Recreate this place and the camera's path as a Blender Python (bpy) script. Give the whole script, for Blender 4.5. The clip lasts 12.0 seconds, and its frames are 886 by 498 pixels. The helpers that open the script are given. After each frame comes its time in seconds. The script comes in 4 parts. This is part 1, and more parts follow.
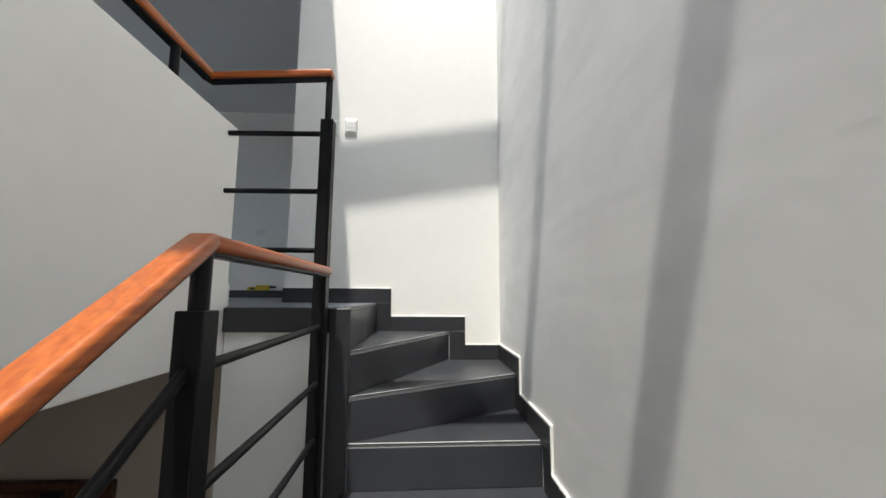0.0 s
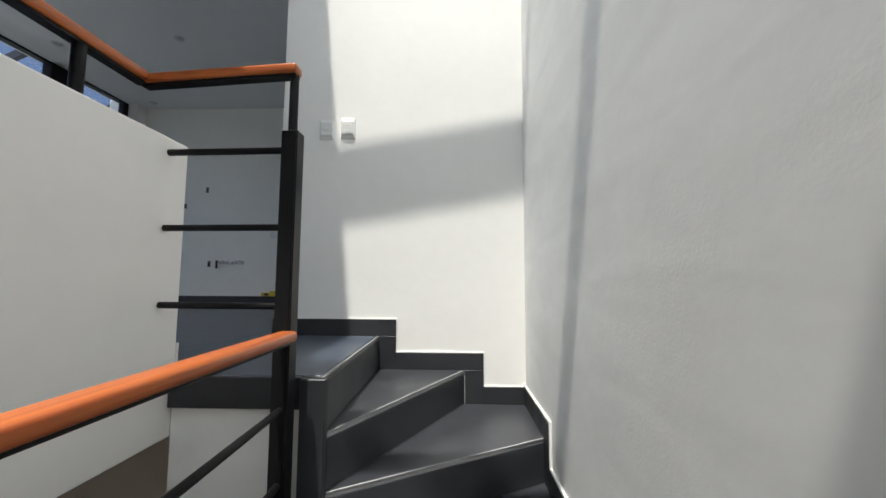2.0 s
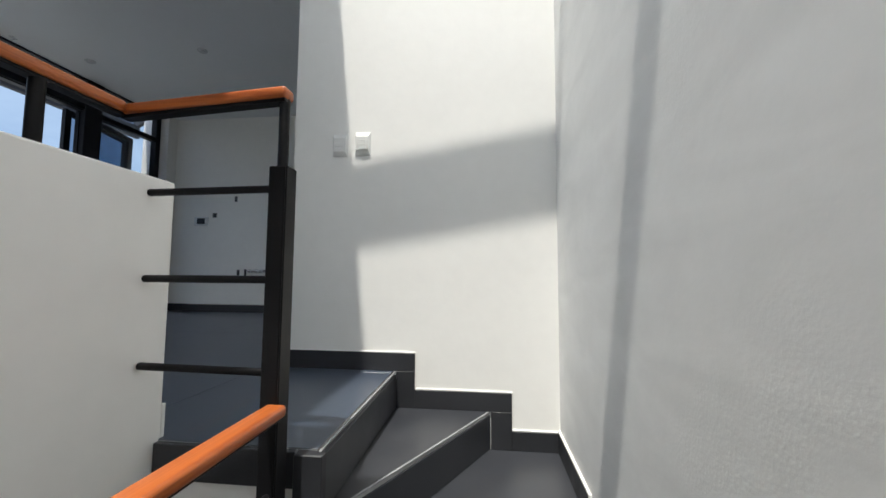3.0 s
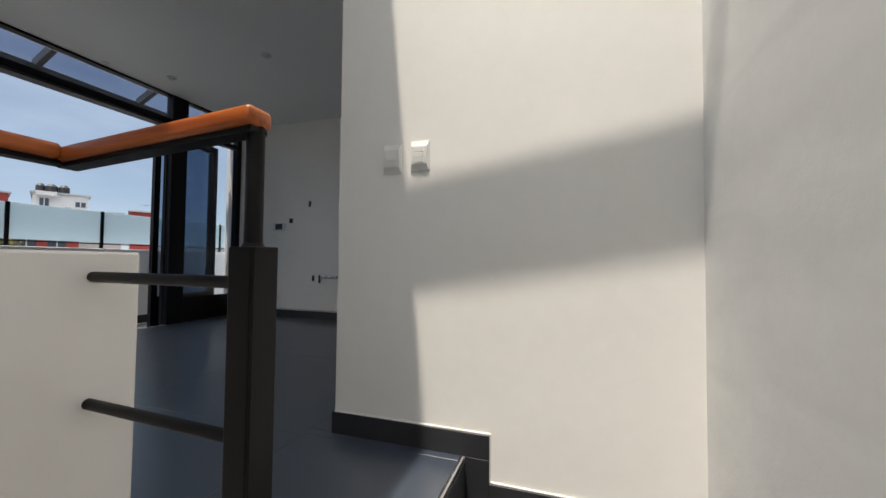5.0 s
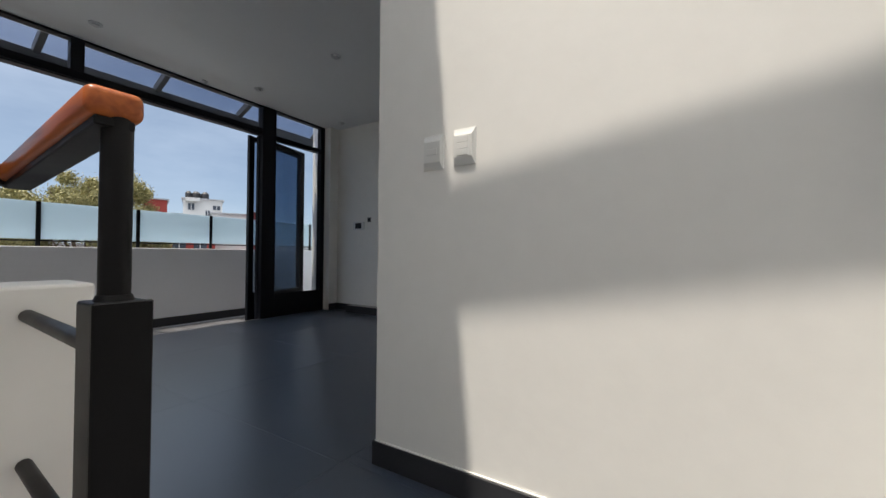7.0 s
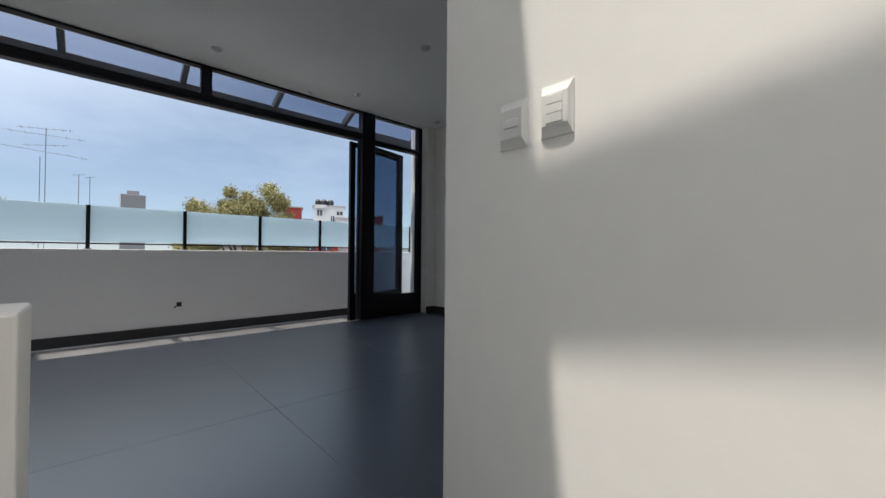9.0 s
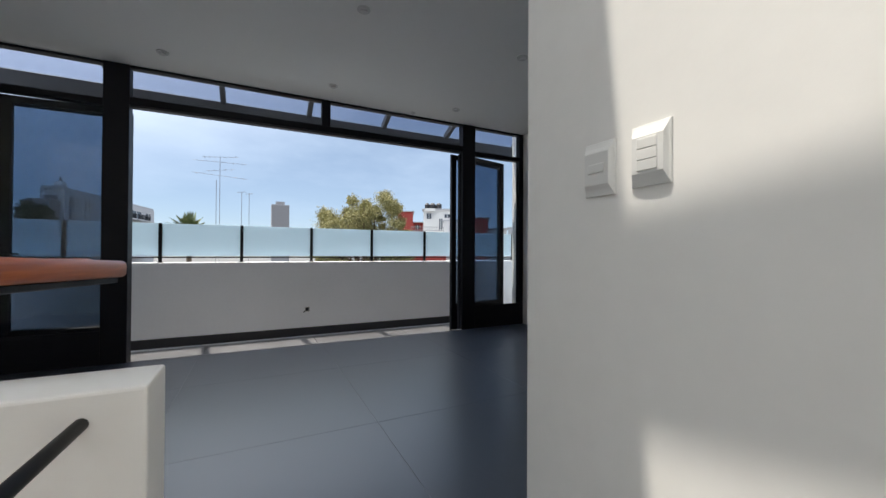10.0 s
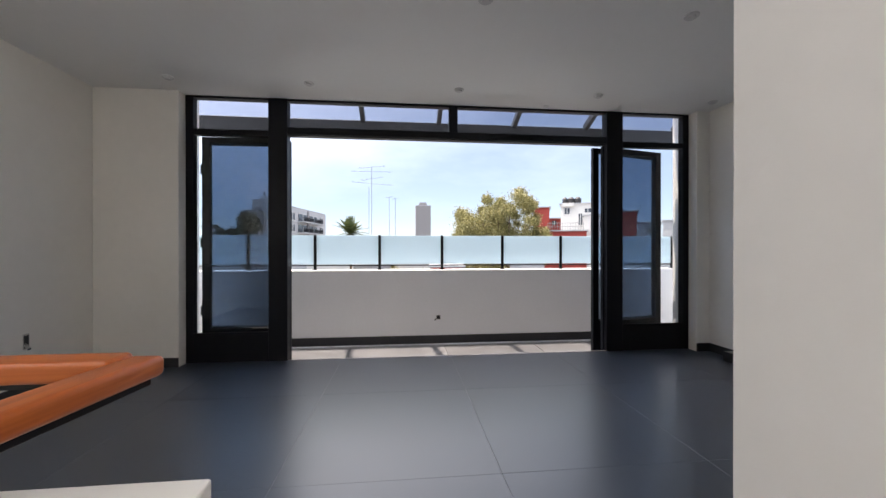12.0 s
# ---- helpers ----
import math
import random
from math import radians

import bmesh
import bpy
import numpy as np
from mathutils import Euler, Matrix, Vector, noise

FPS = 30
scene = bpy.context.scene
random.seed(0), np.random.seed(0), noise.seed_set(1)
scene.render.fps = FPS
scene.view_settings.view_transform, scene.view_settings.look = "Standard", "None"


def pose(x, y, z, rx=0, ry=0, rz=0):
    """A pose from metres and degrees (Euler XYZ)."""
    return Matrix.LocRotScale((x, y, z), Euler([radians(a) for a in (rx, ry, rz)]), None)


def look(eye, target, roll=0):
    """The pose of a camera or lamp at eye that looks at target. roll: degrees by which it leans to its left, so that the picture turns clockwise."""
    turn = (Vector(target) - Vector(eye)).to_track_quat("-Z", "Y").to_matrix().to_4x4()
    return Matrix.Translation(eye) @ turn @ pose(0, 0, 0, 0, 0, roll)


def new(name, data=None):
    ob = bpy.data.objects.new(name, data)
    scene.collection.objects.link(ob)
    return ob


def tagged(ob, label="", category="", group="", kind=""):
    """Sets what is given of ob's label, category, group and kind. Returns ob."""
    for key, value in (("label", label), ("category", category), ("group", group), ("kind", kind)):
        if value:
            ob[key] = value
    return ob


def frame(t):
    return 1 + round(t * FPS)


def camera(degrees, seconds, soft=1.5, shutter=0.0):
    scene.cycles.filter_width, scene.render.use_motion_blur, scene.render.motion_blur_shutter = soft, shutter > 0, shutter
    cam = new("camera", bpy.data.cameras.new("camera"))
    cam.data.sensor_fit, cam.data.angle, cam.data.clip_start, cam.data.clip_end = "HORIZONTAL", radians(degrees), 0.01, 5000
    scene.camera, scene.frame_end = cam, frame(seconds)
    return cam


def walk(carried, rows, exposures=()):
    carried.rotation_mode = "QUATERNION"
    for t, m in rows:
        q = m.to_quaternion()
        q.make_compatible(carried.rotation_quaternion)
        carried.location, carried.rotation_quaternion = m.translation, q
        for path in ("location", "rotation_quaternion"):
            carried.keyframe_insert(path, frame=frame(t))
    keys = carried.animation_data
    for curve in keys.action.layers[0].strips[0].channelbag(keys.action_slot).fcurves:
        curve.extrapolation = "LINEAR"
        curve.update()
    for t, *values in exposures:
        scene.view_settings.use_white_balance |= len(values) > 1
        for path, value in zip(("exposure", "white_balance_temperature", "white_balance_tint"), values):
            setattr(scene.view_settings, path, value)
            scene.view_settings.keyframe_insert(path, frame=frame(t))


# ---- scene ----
cam = camera(99.3, 12.0)
PATH = [
    (0, (0.908, -2.502, 0.056), (1.002, -0.518, 0.297), 0.4),
    (0.5, (0.916, -2.432, 0.116), (1.003, -0.447, 0.347), 0.4),
    (1, (0.97, -2.319, 0.193), (1.044, -0.332, 0.409), 0.4),
    (1.5, (1.003, -2.249, 0.275), (1.024, -0.258, 0.468), 0.3),
    (2, (1.006, -2.127, 0.31), (0.951, -0.135, 0.477), 0.3),
    (2.5, (1.009, -2.02, 0.423), (0.868, -0.031, 0.583), 0.3),
    (3, (1.041, -1.932, 0.484), (0.822, 0.05, 0.629), 0.4),
    (5, (0.968, -1.453, 0.755), (0.346, 0.446, 0.822), 0.6),
    (5.5, (0.958, -1.398, 0.824), (0.282, 0.483, 0.878), 0.8),
    (6, (0.986, -1.307, 0.83), (0.244, 0.551, 0.871), 0.7),
    (6.5, (1.016, -1.211, 0.84), (0.15, 0.591, 0.869), 0.6),
    (7, (1.0, -1.137, 0.827), (-0.045, 0.568, 0.853), 0.5),
    (9, (0.861, -0.798, 0.854), (-0.614, 0.553, 0.877), 0.5),
    (9.5, (0.872, -0.714, 0.934), (-0.791, 0.398, 0.95), 0.2),
    (10, (0.881, -0.714, 0.996), (-0.911, 0.173, 1.014), 0.3),
    (10.5, (0.832, -0.701, 0.997), (-1.048, -0.018, 1.015), 0.3),
    (11, (0.751, -0.663, 0.987), (-1.187, -0.171, 1.002), 0.2),
    (11.5, (0.641, -0.605, 1.04), (-1.331, -0.272, 1.048), 0.0),
    (12, (0.595, -0.566, 1.142), (-1.394, -0.36, 1.138), 0.0),
]
EXPOSURES = [(0.0, 1.03, 6200, 7), (3.0, 0.90, 6130, 7), (5.0, 0.62, 6660, 10), (7.0, 0.61, 6550, 10), (9.0, 0.68, 6460, 9), (10.5, 0.97, 6400, 9), (11.5, 1.25, 6500, 11), (12.0, 1.41, 6880, 15)]
walk(cam, [(t, look(eye, target, roll)) for t, eye, target, roll in PATH], EXPOSURES)

# ---- world, sun ----
SUN_DIR = Vector((0.095, 0.31, -1.0)).normalized()      # the way the light travels
world = bpy.data.worlds.new("sky_world")
scene.world = world
world.use_nodes = True
wn = world.node_tree
sky = wn.nodes.new("ShaderNodeTexSky")
sky.sky_type = "NISHITA"
sky.sun_disc = False
sky.sun_elevation = math.asin(-SUN_DIR.z)
sky.sun_rotation = math.atan2(-SUN_DIR.x, -SUN_DIR.y)
sky.altitude = 2200
sky.air_density, sky.dust_density, sky.ozone_density = 1.0, 2.0, 1.0
# thin high haze and loose clouds over the blue
wco = wn.nodes.new("ShaderNodeTexCoord")
wmap = wn.nodes.new("ShaderNodeMapping")
wmap.inputs["Scale"].default_value = (1.0, 1.0, 3.2)
wn.links.new(wco.outputs["Generated"], wmap.inputs[0])
wnoise = wn.nodes.new("ShaderNodeTexNoise")
wnoise.inputs["Scale"].default_value = 3.4
wnoise.inputs["Detail"].default_value = 7
wnoise.inputs["Roughness"].default_value = 0.58
wn.links.new(wmap.outputs[0], wnoise.inputs["Vector"])
wramp = wn.nodes.new("ShaderNodeMapRange")
wramp.inputs[1].default_value, wramp.inputs[2].default_value = 0.42, 0.72
wramp.inputs[3].default_value, wramp.inputs[4].default_value = 0.40, 0.66
wn.links.new(wnoise.outputs[0], wramp.inputs[0])
wmix = wn.nodes.new("ShaderNodeMix")
wmix.data_type = "RGBA"
wn.links.new(wramp.outputs[0], wmix.inputs[0])
wn.links.new(sky.outputs[0], wmix.inputs[6])
wmix.inputs[7].default_value = (5.2, 6.4, 8.1, 1)
# hazy glow round the sun
wdot = wn.nodes.new("ShaderNodeVectorMath")
wdot.operation = "DOT_PRODUCT"
wdot.inputs[1].default_value = -SUN_DIR
wn.links.new(wco.outputs["Generated"], wdot.inputs[0])
wglow = wn.nodes.new("ShaderNodeMapRange")
wglow.interpolation_type = "SMOOTHSTEP"
wglow.inputs[1].default_value, wglow.inputs[2].default_value = 0.25, 1.0
wglow.inputs[3].default_value, wglow.inputs[4].default_value = 0.0, 16.8
wn.links.new(wdot.outputs["Value"], wglow.inputs[0])
wtint = wn.nodes.new("ShaderNodeVectorMath")
wtint.operation = "SCALE"
wtint.inputs[0].default_value = (1.0, 0.975, 0.94)
wn.links.new(wglow.outputs[0], wtint.inputs["Scale"])
wbase = wn.nodes.new("ShaderNodeVectorMath")
wbase.operation = "SCALE"
wbase.inputs["Scale"].default_value = 0.71
wn.links.new(wmix.outputs[2], wbase.inputs[0])
wadd = wn.nodes.new("ShaderNodeVectorMath")
wadd.operation = "ADD"
wn.links.new(wbase.outputs[0], wadd.inputs[0])
wn.links.new(wtint.outputs[0], wadd.inputs[1])
wn.links.new(wadd.outputs[0], wn.nodes["Background"].inputs[0])
wn.nodes["Background"].inputs[1].default_value = 0.10
sun_data = bpy.data.lights.new("sun", "SUN")
sun_data.energy, sun_data.angle, sun_data.color = 3.05, radians(0.75), (1.0, 0.92, 0.80)
sun = new("sun", sun_data)
sun.matrix_world = look((0, 0, 30), Vector((0, 0, 30)) + SUN_DIR)


# ---- materials ----
def material(name, base, rough=0.5, metal=0.0, vary=0.08, scale=3.0, fine=60.0, bump=0.02, bump_scale=40.0, coat=0.0, island=0.0, spec=0.5, rough_vary=0.07):
    m = bpy.data.materials.new(name)
    m.use_nodes = True
    nt = m.node_tree
    b = nt.nodes["Principled BSDF"]
    b.inputs["Metallic"].default_value = metal
    b.inputs["Coat Weight"].default_value = coat
    b.inputs["Specular IOR Level"].default_value = spec
    co = nt.nodes.new("ShaderNodeTexCoord")
    big = nt.nodes.new("ShaderNodeTexNoise")
    big.inputs["Scale"].default_value = scale
    big.inputs["Detail"].default_value = 5
    small = nt.nodes.new("ShaderNodeTexNoise")
    small.inputs["Scale"].default_value = fine
    small.inputs["Detail"].default_value = 3
    for n in (big, small):
        nt.links.new(co.outputs["Object"], n.inputs["Vector"])
    add = nt.nodes.new("ShaderNodeMath")
    add.operation = "MULTIPLY_ADD"
    nt.links.new(small.outputs[0], add.inputs[0])
    add.inputs[1].default_value = 0.4
    nt.links.new(big.outputs[0], add.inputs[2])
    ramp = nt.nodes.new("ShaderNodeMapRange")
    ramp.inputs[1].default_value, ramp.inputs[2].default_value = 0.4, 1.0
    ramp.inputs[3].default_value, ramp.inputs[4].default_value = 1 - vary, 1 + vary
    nt.links.new(add.outputs[0], ramp.inputs[0])
    level = ramp.outputs[0]
    if island:
        info = nt.nodes.new("ShaderNodeObjectInfo")
        isl = nt.nodes.new("ShaderNodeMapRange")
        isl.inputs[3].default_value, isl.inputs[4].default_value = 1 - island, 1 + island
        nt.links.new(info.outputs["Random"], isl.inputs[0])
        mu = nt.nodes.new("ShaderNodeMath")
        mu.operation = "MULTIPLY"
        nt.links.new(level, mu.inputs[0])
        nt.links.new(isl.outputs[0], mu.inputs[1])
        level = mu.outputs[0]
    mix = nt.nodes.new("ShaderNodeVectorMath")
    mix.operation = "SCALE"
    mix.inputs[0].default_value = base[:3]
    nt.links.new(level, mix.inputs["Scale"])
    nt.links.new(mix.outputs[0], b.inputs["Base Color"])
    rr = nt.nodes.new("ShaderNodeMapRange")
    rr.inputs[1].default_value, rr.inputs[2].default_value = 0.3, 0.7
    rr.inputs[3].default_value, rr.inputs[4].default_value = max(0.02, rough - rough_vary), min(1.0, rough + rough_vary)
    nt.links.new(big.outputs[0], rr.inputs[0])
    nt.links.new(rr.outputs[0], b.inputs["Roughness"])
    if bump:
        bn = nt.nodes.new("ShaderNodeTexNoise")
        bn.inputs["Scale"].default_value = bump_scale
        bn.inputs["Detail"].default_value = 4
        nt.links.new(co.outputs["Object"], bn.inputs["Vector"])
        bu = nt.nodes.new("ShaderNodeBump")
        bu.inputs["Strength"].default_value = min(1.0, bump * 10)
        bu.inputs["Distance"].default_value = 0.0012
        nt.links.new(bn.outputs[0], bu.inputs["Height"])
        nt.links.new(bu.outputs[0], b.inputs["Normal"])
    return m


def wood(name, dark, light, rough=0.35, axis=1):
    m = bpy.data.materials.new(name)
    m.use_nodes = True
    nt = m.node_tree
    b = nt.nodes["Principled BSDF"]
    b.inputs["Roughness"].default_value = rough
    b.inputs["Coat Weight"].default_value = 0.12
    b.inputs["Specular IOR Level"].default_value = 0.4
    b.inputs["Coat Roughness"].default_value = 0.25
    co = nt.nodes.new("ShaderNodeTexCoord")
    mp = nt.nodes.new("ShaderNodeMapping")
    sc = [46.0, 46.0, 46.0]
    sc[axis] = 0.8
    mp.inputs["Scale"].default_value = sc
    nt.links.new(co.outputs["Object"], mp.inputs[0])
    n1 = nt.nodes.new("ShaderNodeTexNoise")
    n1.inputs["Scale"].default_value = 2.2
    n1.inputs["Detail"].default_value = 6
    n1.inputs["Distortion"].default_value = 0.35
    nt.links.new(mp.outputs[0], n1.inputs["Vector"])
    cr = nt.nodes.new("ShaderNodeValToRGB")
    cr.color_ramp.elements[0].position, cr.color_ramp.elements[0].color = 0.3, (*dark, 1)
    cr.color_ramp.elements[1].position, cr.color_ramp.elements[1].color = 0.7, (*light, 1)
    nt.links.new(n1.outputs[0], cr.inputs[0])
    nt.links.new(cr.outputs[0], b.inputs["Base Color"])
    bu = nt.nodes.new("ShaderNodeBump")
    bu.inputs["Strength"].default_value = 0.12
    bu.inputs["Distance"].default_value = 0.004
    nt.links.new(n1.outputs[0], bu.inputs["Height"])
    nt.links.new(bu.outputs[0], b.inputs["Normal"])
    return m


def glass(name, tint, rough=0.0):
    """Pane: tinted see-through with a mirror share that grows at grazing angles."""
    m = bpy.data.materials.new(name)
    m.use_nodes = True
    nt = m.node_tree
    nt.nodes.remove(nt.nodes["Principled BSDF"])
    out = nt.nodes["Material Output"]
    tr = nt.nodes.new("ShaderNodeBsdfTransparent")
    tr.inputs[0].default_value = (*tint, 1)
    gl = nt.nodes.new("ShaderNodeBsdfGlossy")
    gl.inputs["Roughness"].default_value = rough
    lw = nt.nodes.new("ShaderNodeLayerWeight")
    lw.inputs["Blend"].default_value = 0.5
    pw = nt.nodes.new("ShaderNodeMath")
    pw.operation = "POWER"
    nt.links.new(lw.outputs["Facing"], pw.inputs[0])
    pw.inputs[1].default_value = 5.0
    fr = nt.nodes.new("ShaderNodeMath")
    fr.operation = "MULTIPLY_ADD"
    nt.links.new(pw.outputs[0], fr.inputs[0])
    fr.inputs[1].default_value, fr.inputs[2].default_value = 0.6, 0.022
    mx = nt.nodes.new("ShaderNodeMixShader")
    nt.links.new(fr.outputs[0], mx.inputs[0])
    nt.links.new(tr.outputs[0], mx.inputs[1])
    nt.links.new(gl.outputs[0], mx.inputs[2])
    nt.links.new(mx.outputs[0], out.inputs[0])
    return m


def frosted(name, colour):
    m = bpy.data.materials.new(name)
    m.use_nodes = True
    nt = m.node_tree
    nt.nodes.remove(nt.nodes["Principled BSDF"])
    out = nt.nodes["Material Output"]
    tl = nt.nodes.new("ShaderNodeBsdfTranslucent")
    tl.inputs[0].default_value = (*colour, 1)
    df = nt.nodes.new("ShaderNodeBsdfPrincipled")
    df.inputs["Base Color"].default_value = (*colour, 1)
    df.inputs["Roughness"].default_value = 0.35
    mx = nt.nodes.new("ShaderNodeMixShader")
    mx.inputs[0].default_value = 0.3
    nt.links.new(tl.outputs[0], mx.inputs[1])
    nt.links.new(df.outputs[0], mx.inputs[2])
    nt.links.new(mx.outputs[0], out.inputs[0])
    return m


PAINT = material("white_wall_paint", (0.81, 0.80, 0.772), 0.55, vary=0.045, scale=1.1, fine=14, bump=0.05, bump_scale=26)


def roller_plaster():
    """Wall paint with patches of roller stipple, trowel smears and a faint scuff here and there."""
    m = material("rolled_wall_plaster", (0.84, 0.838, 0.825), 0.55, vary=0.05, scale=1.3, fine=16, bump=0.05, bump_scale=30)
    nt = m.node_tree
    b = nt.nodes["Principled BSDF"]
    co = next(n for n in nt.nodes if n.bl_idname == "ShaderNodeTexCoord")
    old = next(n for n in nt.nodes if n.bl_idname == "ShaderNodeBump")
    patch, stipple = nt.nodes.new("ShaderNodeTexNoise"), nt.nodes.new("ShaderNodeTexNoise")
    patch.inputs["Scale"].default_value, patch.inputs["Detail"].default_value = 2.3, 3
    stipple.inputs["Scale"].default_value, stipple.inputs["Detail"].default_value = 140, 2
    mask = nt.nodes.new("ShaderNodeMapRange")
    mask.interpolation_type = "SMOOTHSTEP"
    mask.inputs[1].default_value, mask.inputs[2].default_value = 0.48, 0.66
    mul = nt.nodes.new("ShaderNodeMath")
    mul.operation = "MULTIPLY"
    bu = nt.nodes.new("ShaderNodeBump")
    bu.inputs["Strength"].default_value, bu.inputs["Distance"].default_value = 0.34, 0.0015
    for n in (patch, stipple):
        nt.links.new(co.outputs["Object"], n.inputs["Vector"])
    nt.links.new(patch.outputs[0], mask.inputs[0])
    nt.links.new(mask.outputs[0], mul.inputs[0])
    nt.links.new(stipple.outputs[0], mul.inputs[1])
    nt.links.new(mul.outputs[0], bu.inputs["Height"])
    nt.links.new(old.outputs[0], bu.inputs["Normal"])
    nt.links.new(bu.outputs[0], b.inputs["Normal"])
    # diagonal smears left by the filler
    mp = nt.nodes.new("ShaderNodeMapping")
    mp.inputs["Rotation"].default_value = (0.6, 0, 0)
    mp.inputs["Scale"].default_value = (1, 2.2, 7.0)
    smear = nt.nodes.new("ShaderNodeTexNoise")
    smear.inputs["Scale"].default_value, smear.inputs["Detail"].default_value, smear.inputs["Distortion"].default_value = 0.9, 6, 0.8
    sr = nt.nodes.new("ShaderNodeMapRange")
    sr.inputs[1].default_value, sr.inputs[2].default_value = 0.35, 0.7
    sr.inputs[3].default_value, sr.inputs[4].default_value = 0.95, 1.035
    sc = nt.nodes.new("ShaderNodeVectorMath")
    sc.operation = "SCALE"
    nt.links.new(co.outputs["Object"], mp.inputs[0])
    nt.links.new(mp.outputs[0], smear.inputs["Vector"])
    nt.links.new(smear.outputs[0], sr.inputs[0])
    nt.links.new(b.inputs["Base Color"].links[0].from_socket, sc.inputs[0])
    nt.links.new(sr.outputs[0], sc.inputs["Scale"])
    nt.links.new(sc.outputs[0], b.inputs["Base Color"])
    return m


PLASTER = roller_plaster()
# paler than the wall paint to stand in for light the parapet lacks
PARAPET_PAINT = material("cream_white_paint_lightened", (0.90, 0.885, 0.85), 0.55, vary=0.04, scale=1.3, fine=14, bump=0.04, bump_scale=26)
CREAM = material("cream_wall_paint", (0.88, 0.855, 0.80), 0.6, vary=0.04, scale=1.1, fine=14, bump=0.04, bump_scale=26)
CEIL = material("ceiling_paint", (0.84, 0.84, 0.83), 0.7, vary=0.02, scale=0.9, fine=15, bump=0.008, bump_scale=25)
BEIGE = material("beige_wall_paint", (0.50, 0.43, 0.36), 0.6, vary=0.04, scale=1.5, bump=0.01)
TERRACE_PAINT = material("grey_white_render", (0.88, 0.88, 0.89), 0.7, vary=0.04, scale=1.2, fine=30, bump=0.02, bump_scale=50)
# the indoor charcoal tile again, sunlight put into its paler base colour
TERRACE_TILE = material("tile_paled_for_sun", (0.145, 0.144, 0.152), 0.5, vary=0.18, scale=3, fine=80, bump=0.003, bump_scale=120, island=0.08)
TILE = material("charcoal_porcelain", (0.032, 0.044, 0.069), 0.34, spec=0.7, vary=0.08, scale=1.6, fine=120, bump=0, island=0.06, rough_vary=0.008)
TILE.node_tree.nodes["Principled BSDF"].inputs["IOR"].default_value = 2.0
STAIR_TILE = material("matt_charcoal_stair_tile", (0.026, 0.028, 0.034), 0.40, spec=0.85, vary=0.16, scale=5, fine=120, bump=0.004, bump_scale=140, island=0.06, rough_vary=0.05)
SKIRT = material("charcoal_skirting", (0.024, 0.025, 0.029), 0.42, vary=0.15, scale=6, fine=140, bump=0.004, bump_scale=120)
GROUT = material("light_grout", (0.42, 0.42, 0.42), 0.8, vary=0.2, scale=8)
EDGE = material("tile_edge_trim", (0.26, 0.26, 0.27), 0.45, vary=0.2, scale=15)
STEEL = material("black_painted_steel", (0.005, 0.005, 0.006), 0.42, spec=0.22, vary=0.2, scale=9, fine=90, bump=0.01, bump_scale=60)
ALU = material("black_aluminium", (0.003, 0.004, 0.008), 0.48, spec=0.25, vary=0.15, scale=7, fine=110, bump=0.003)
RAFTER = material("grey_steel_rafter", (0.022, 0.025, 0.032), 0.5, vary=0.15, scale=5, bump=0.006)
RAIL_WOOD_Y = wood("handrail_wood_lengthwise", (0.28, 0.062, 0.014), (0.48, 0.132, 0.028), axis=1)
RAIL_WOOD_X = wood("handrail_wood_crosswise", (0.28, 0.062, 0.014), (0.48, 0.132, 0.028), axis=0)
DOOR_WOOD = wood("brown_door_wood", (0.06, 0.025, 0.012), (0.12, 0.05, 0.025), axis=2)
CLEAR = glass("clear_glass", (0.97, 0.98, 0.98))
SKY_GLASS = glass("skylight_glass", (0.93, 0.935, 0.935))
TINTED = glass("tinted_door_glass", (0.56, 0.62, 0.69))
ROOF_GLASS = glass("smoked_roof_glass", (0.62, 0.65, 0.73))
FROST = frosted("frosted_glass", (0.68, 0.78, 0.83))
PLASTIC = material("white_switch_plastic", (0.74, 0.74, 0.72), 0.45, vary=0.01, bump=0)
DARK = material("dark_plastic", (0.01, 0.01, 0.012), 0.3, vary=0.05, bump=0)
CONCRETE = material("dusty_mortar", (0.48, 0.46, 0.42), 0.85, vary=0.2, scale=6, bump=0.04, bump_scale=70)
CHROME = material("chromed_pipe", (0.6, 0.6, 0.6), 0.25, metal=1.0, vary=0.05, bump=0)
YELLOW = material("yellow_plastic", (0.65, 0.47, 0.02), 0.45, vary=0.08, bump=0)
LAMP = material("lamp_trim_white", (0.62, 0.62, 0.62), 0.35, vary=0.02, bump=0)


# ---- helpers ----
def box(bm, x0, x1, y0, y1, z0, z1, bevel=0.0, seg=1):
    r = bmesh.ops.create_cube(bm, size=1.0, matrix=Matrix.LocRotScale(((x0 + x1) / 2, (y0 + y1) / 2, (z0 + z1) / 2), None, (abs(x1 - x0), abs(y1 - y0), abs(z1 - z0))))
    if bevel:
        vs = set(r["verts"])
        es = [e for e in bm.edges if e.verts[0] in vs and e.verts[1] in vs]
        bmesh.ops.bevel(bm, geom=es, offset=bevel, segments=seg, affect="EDGES", profile=0.5)
    return bm


def prism(bm, pts, z0, z1):
    lo = [bm.verts.new((x, y, z0)) for x, y in pts]
    hi = [bm.verts.new((x, y, z1)) for x, y in pts]
    n = len(pts)
    bm.faces.new(hi)
    bm.faces.new(lo[::-1])
    for i in range(n):
        bm.faces.new((lo[i], lo[(i + 1) % n], hi[(i + 1) % n], hi[i]))
    bmesh.ops.recalc_face_normals(bm, faces=bm.faces[:])
    return bm


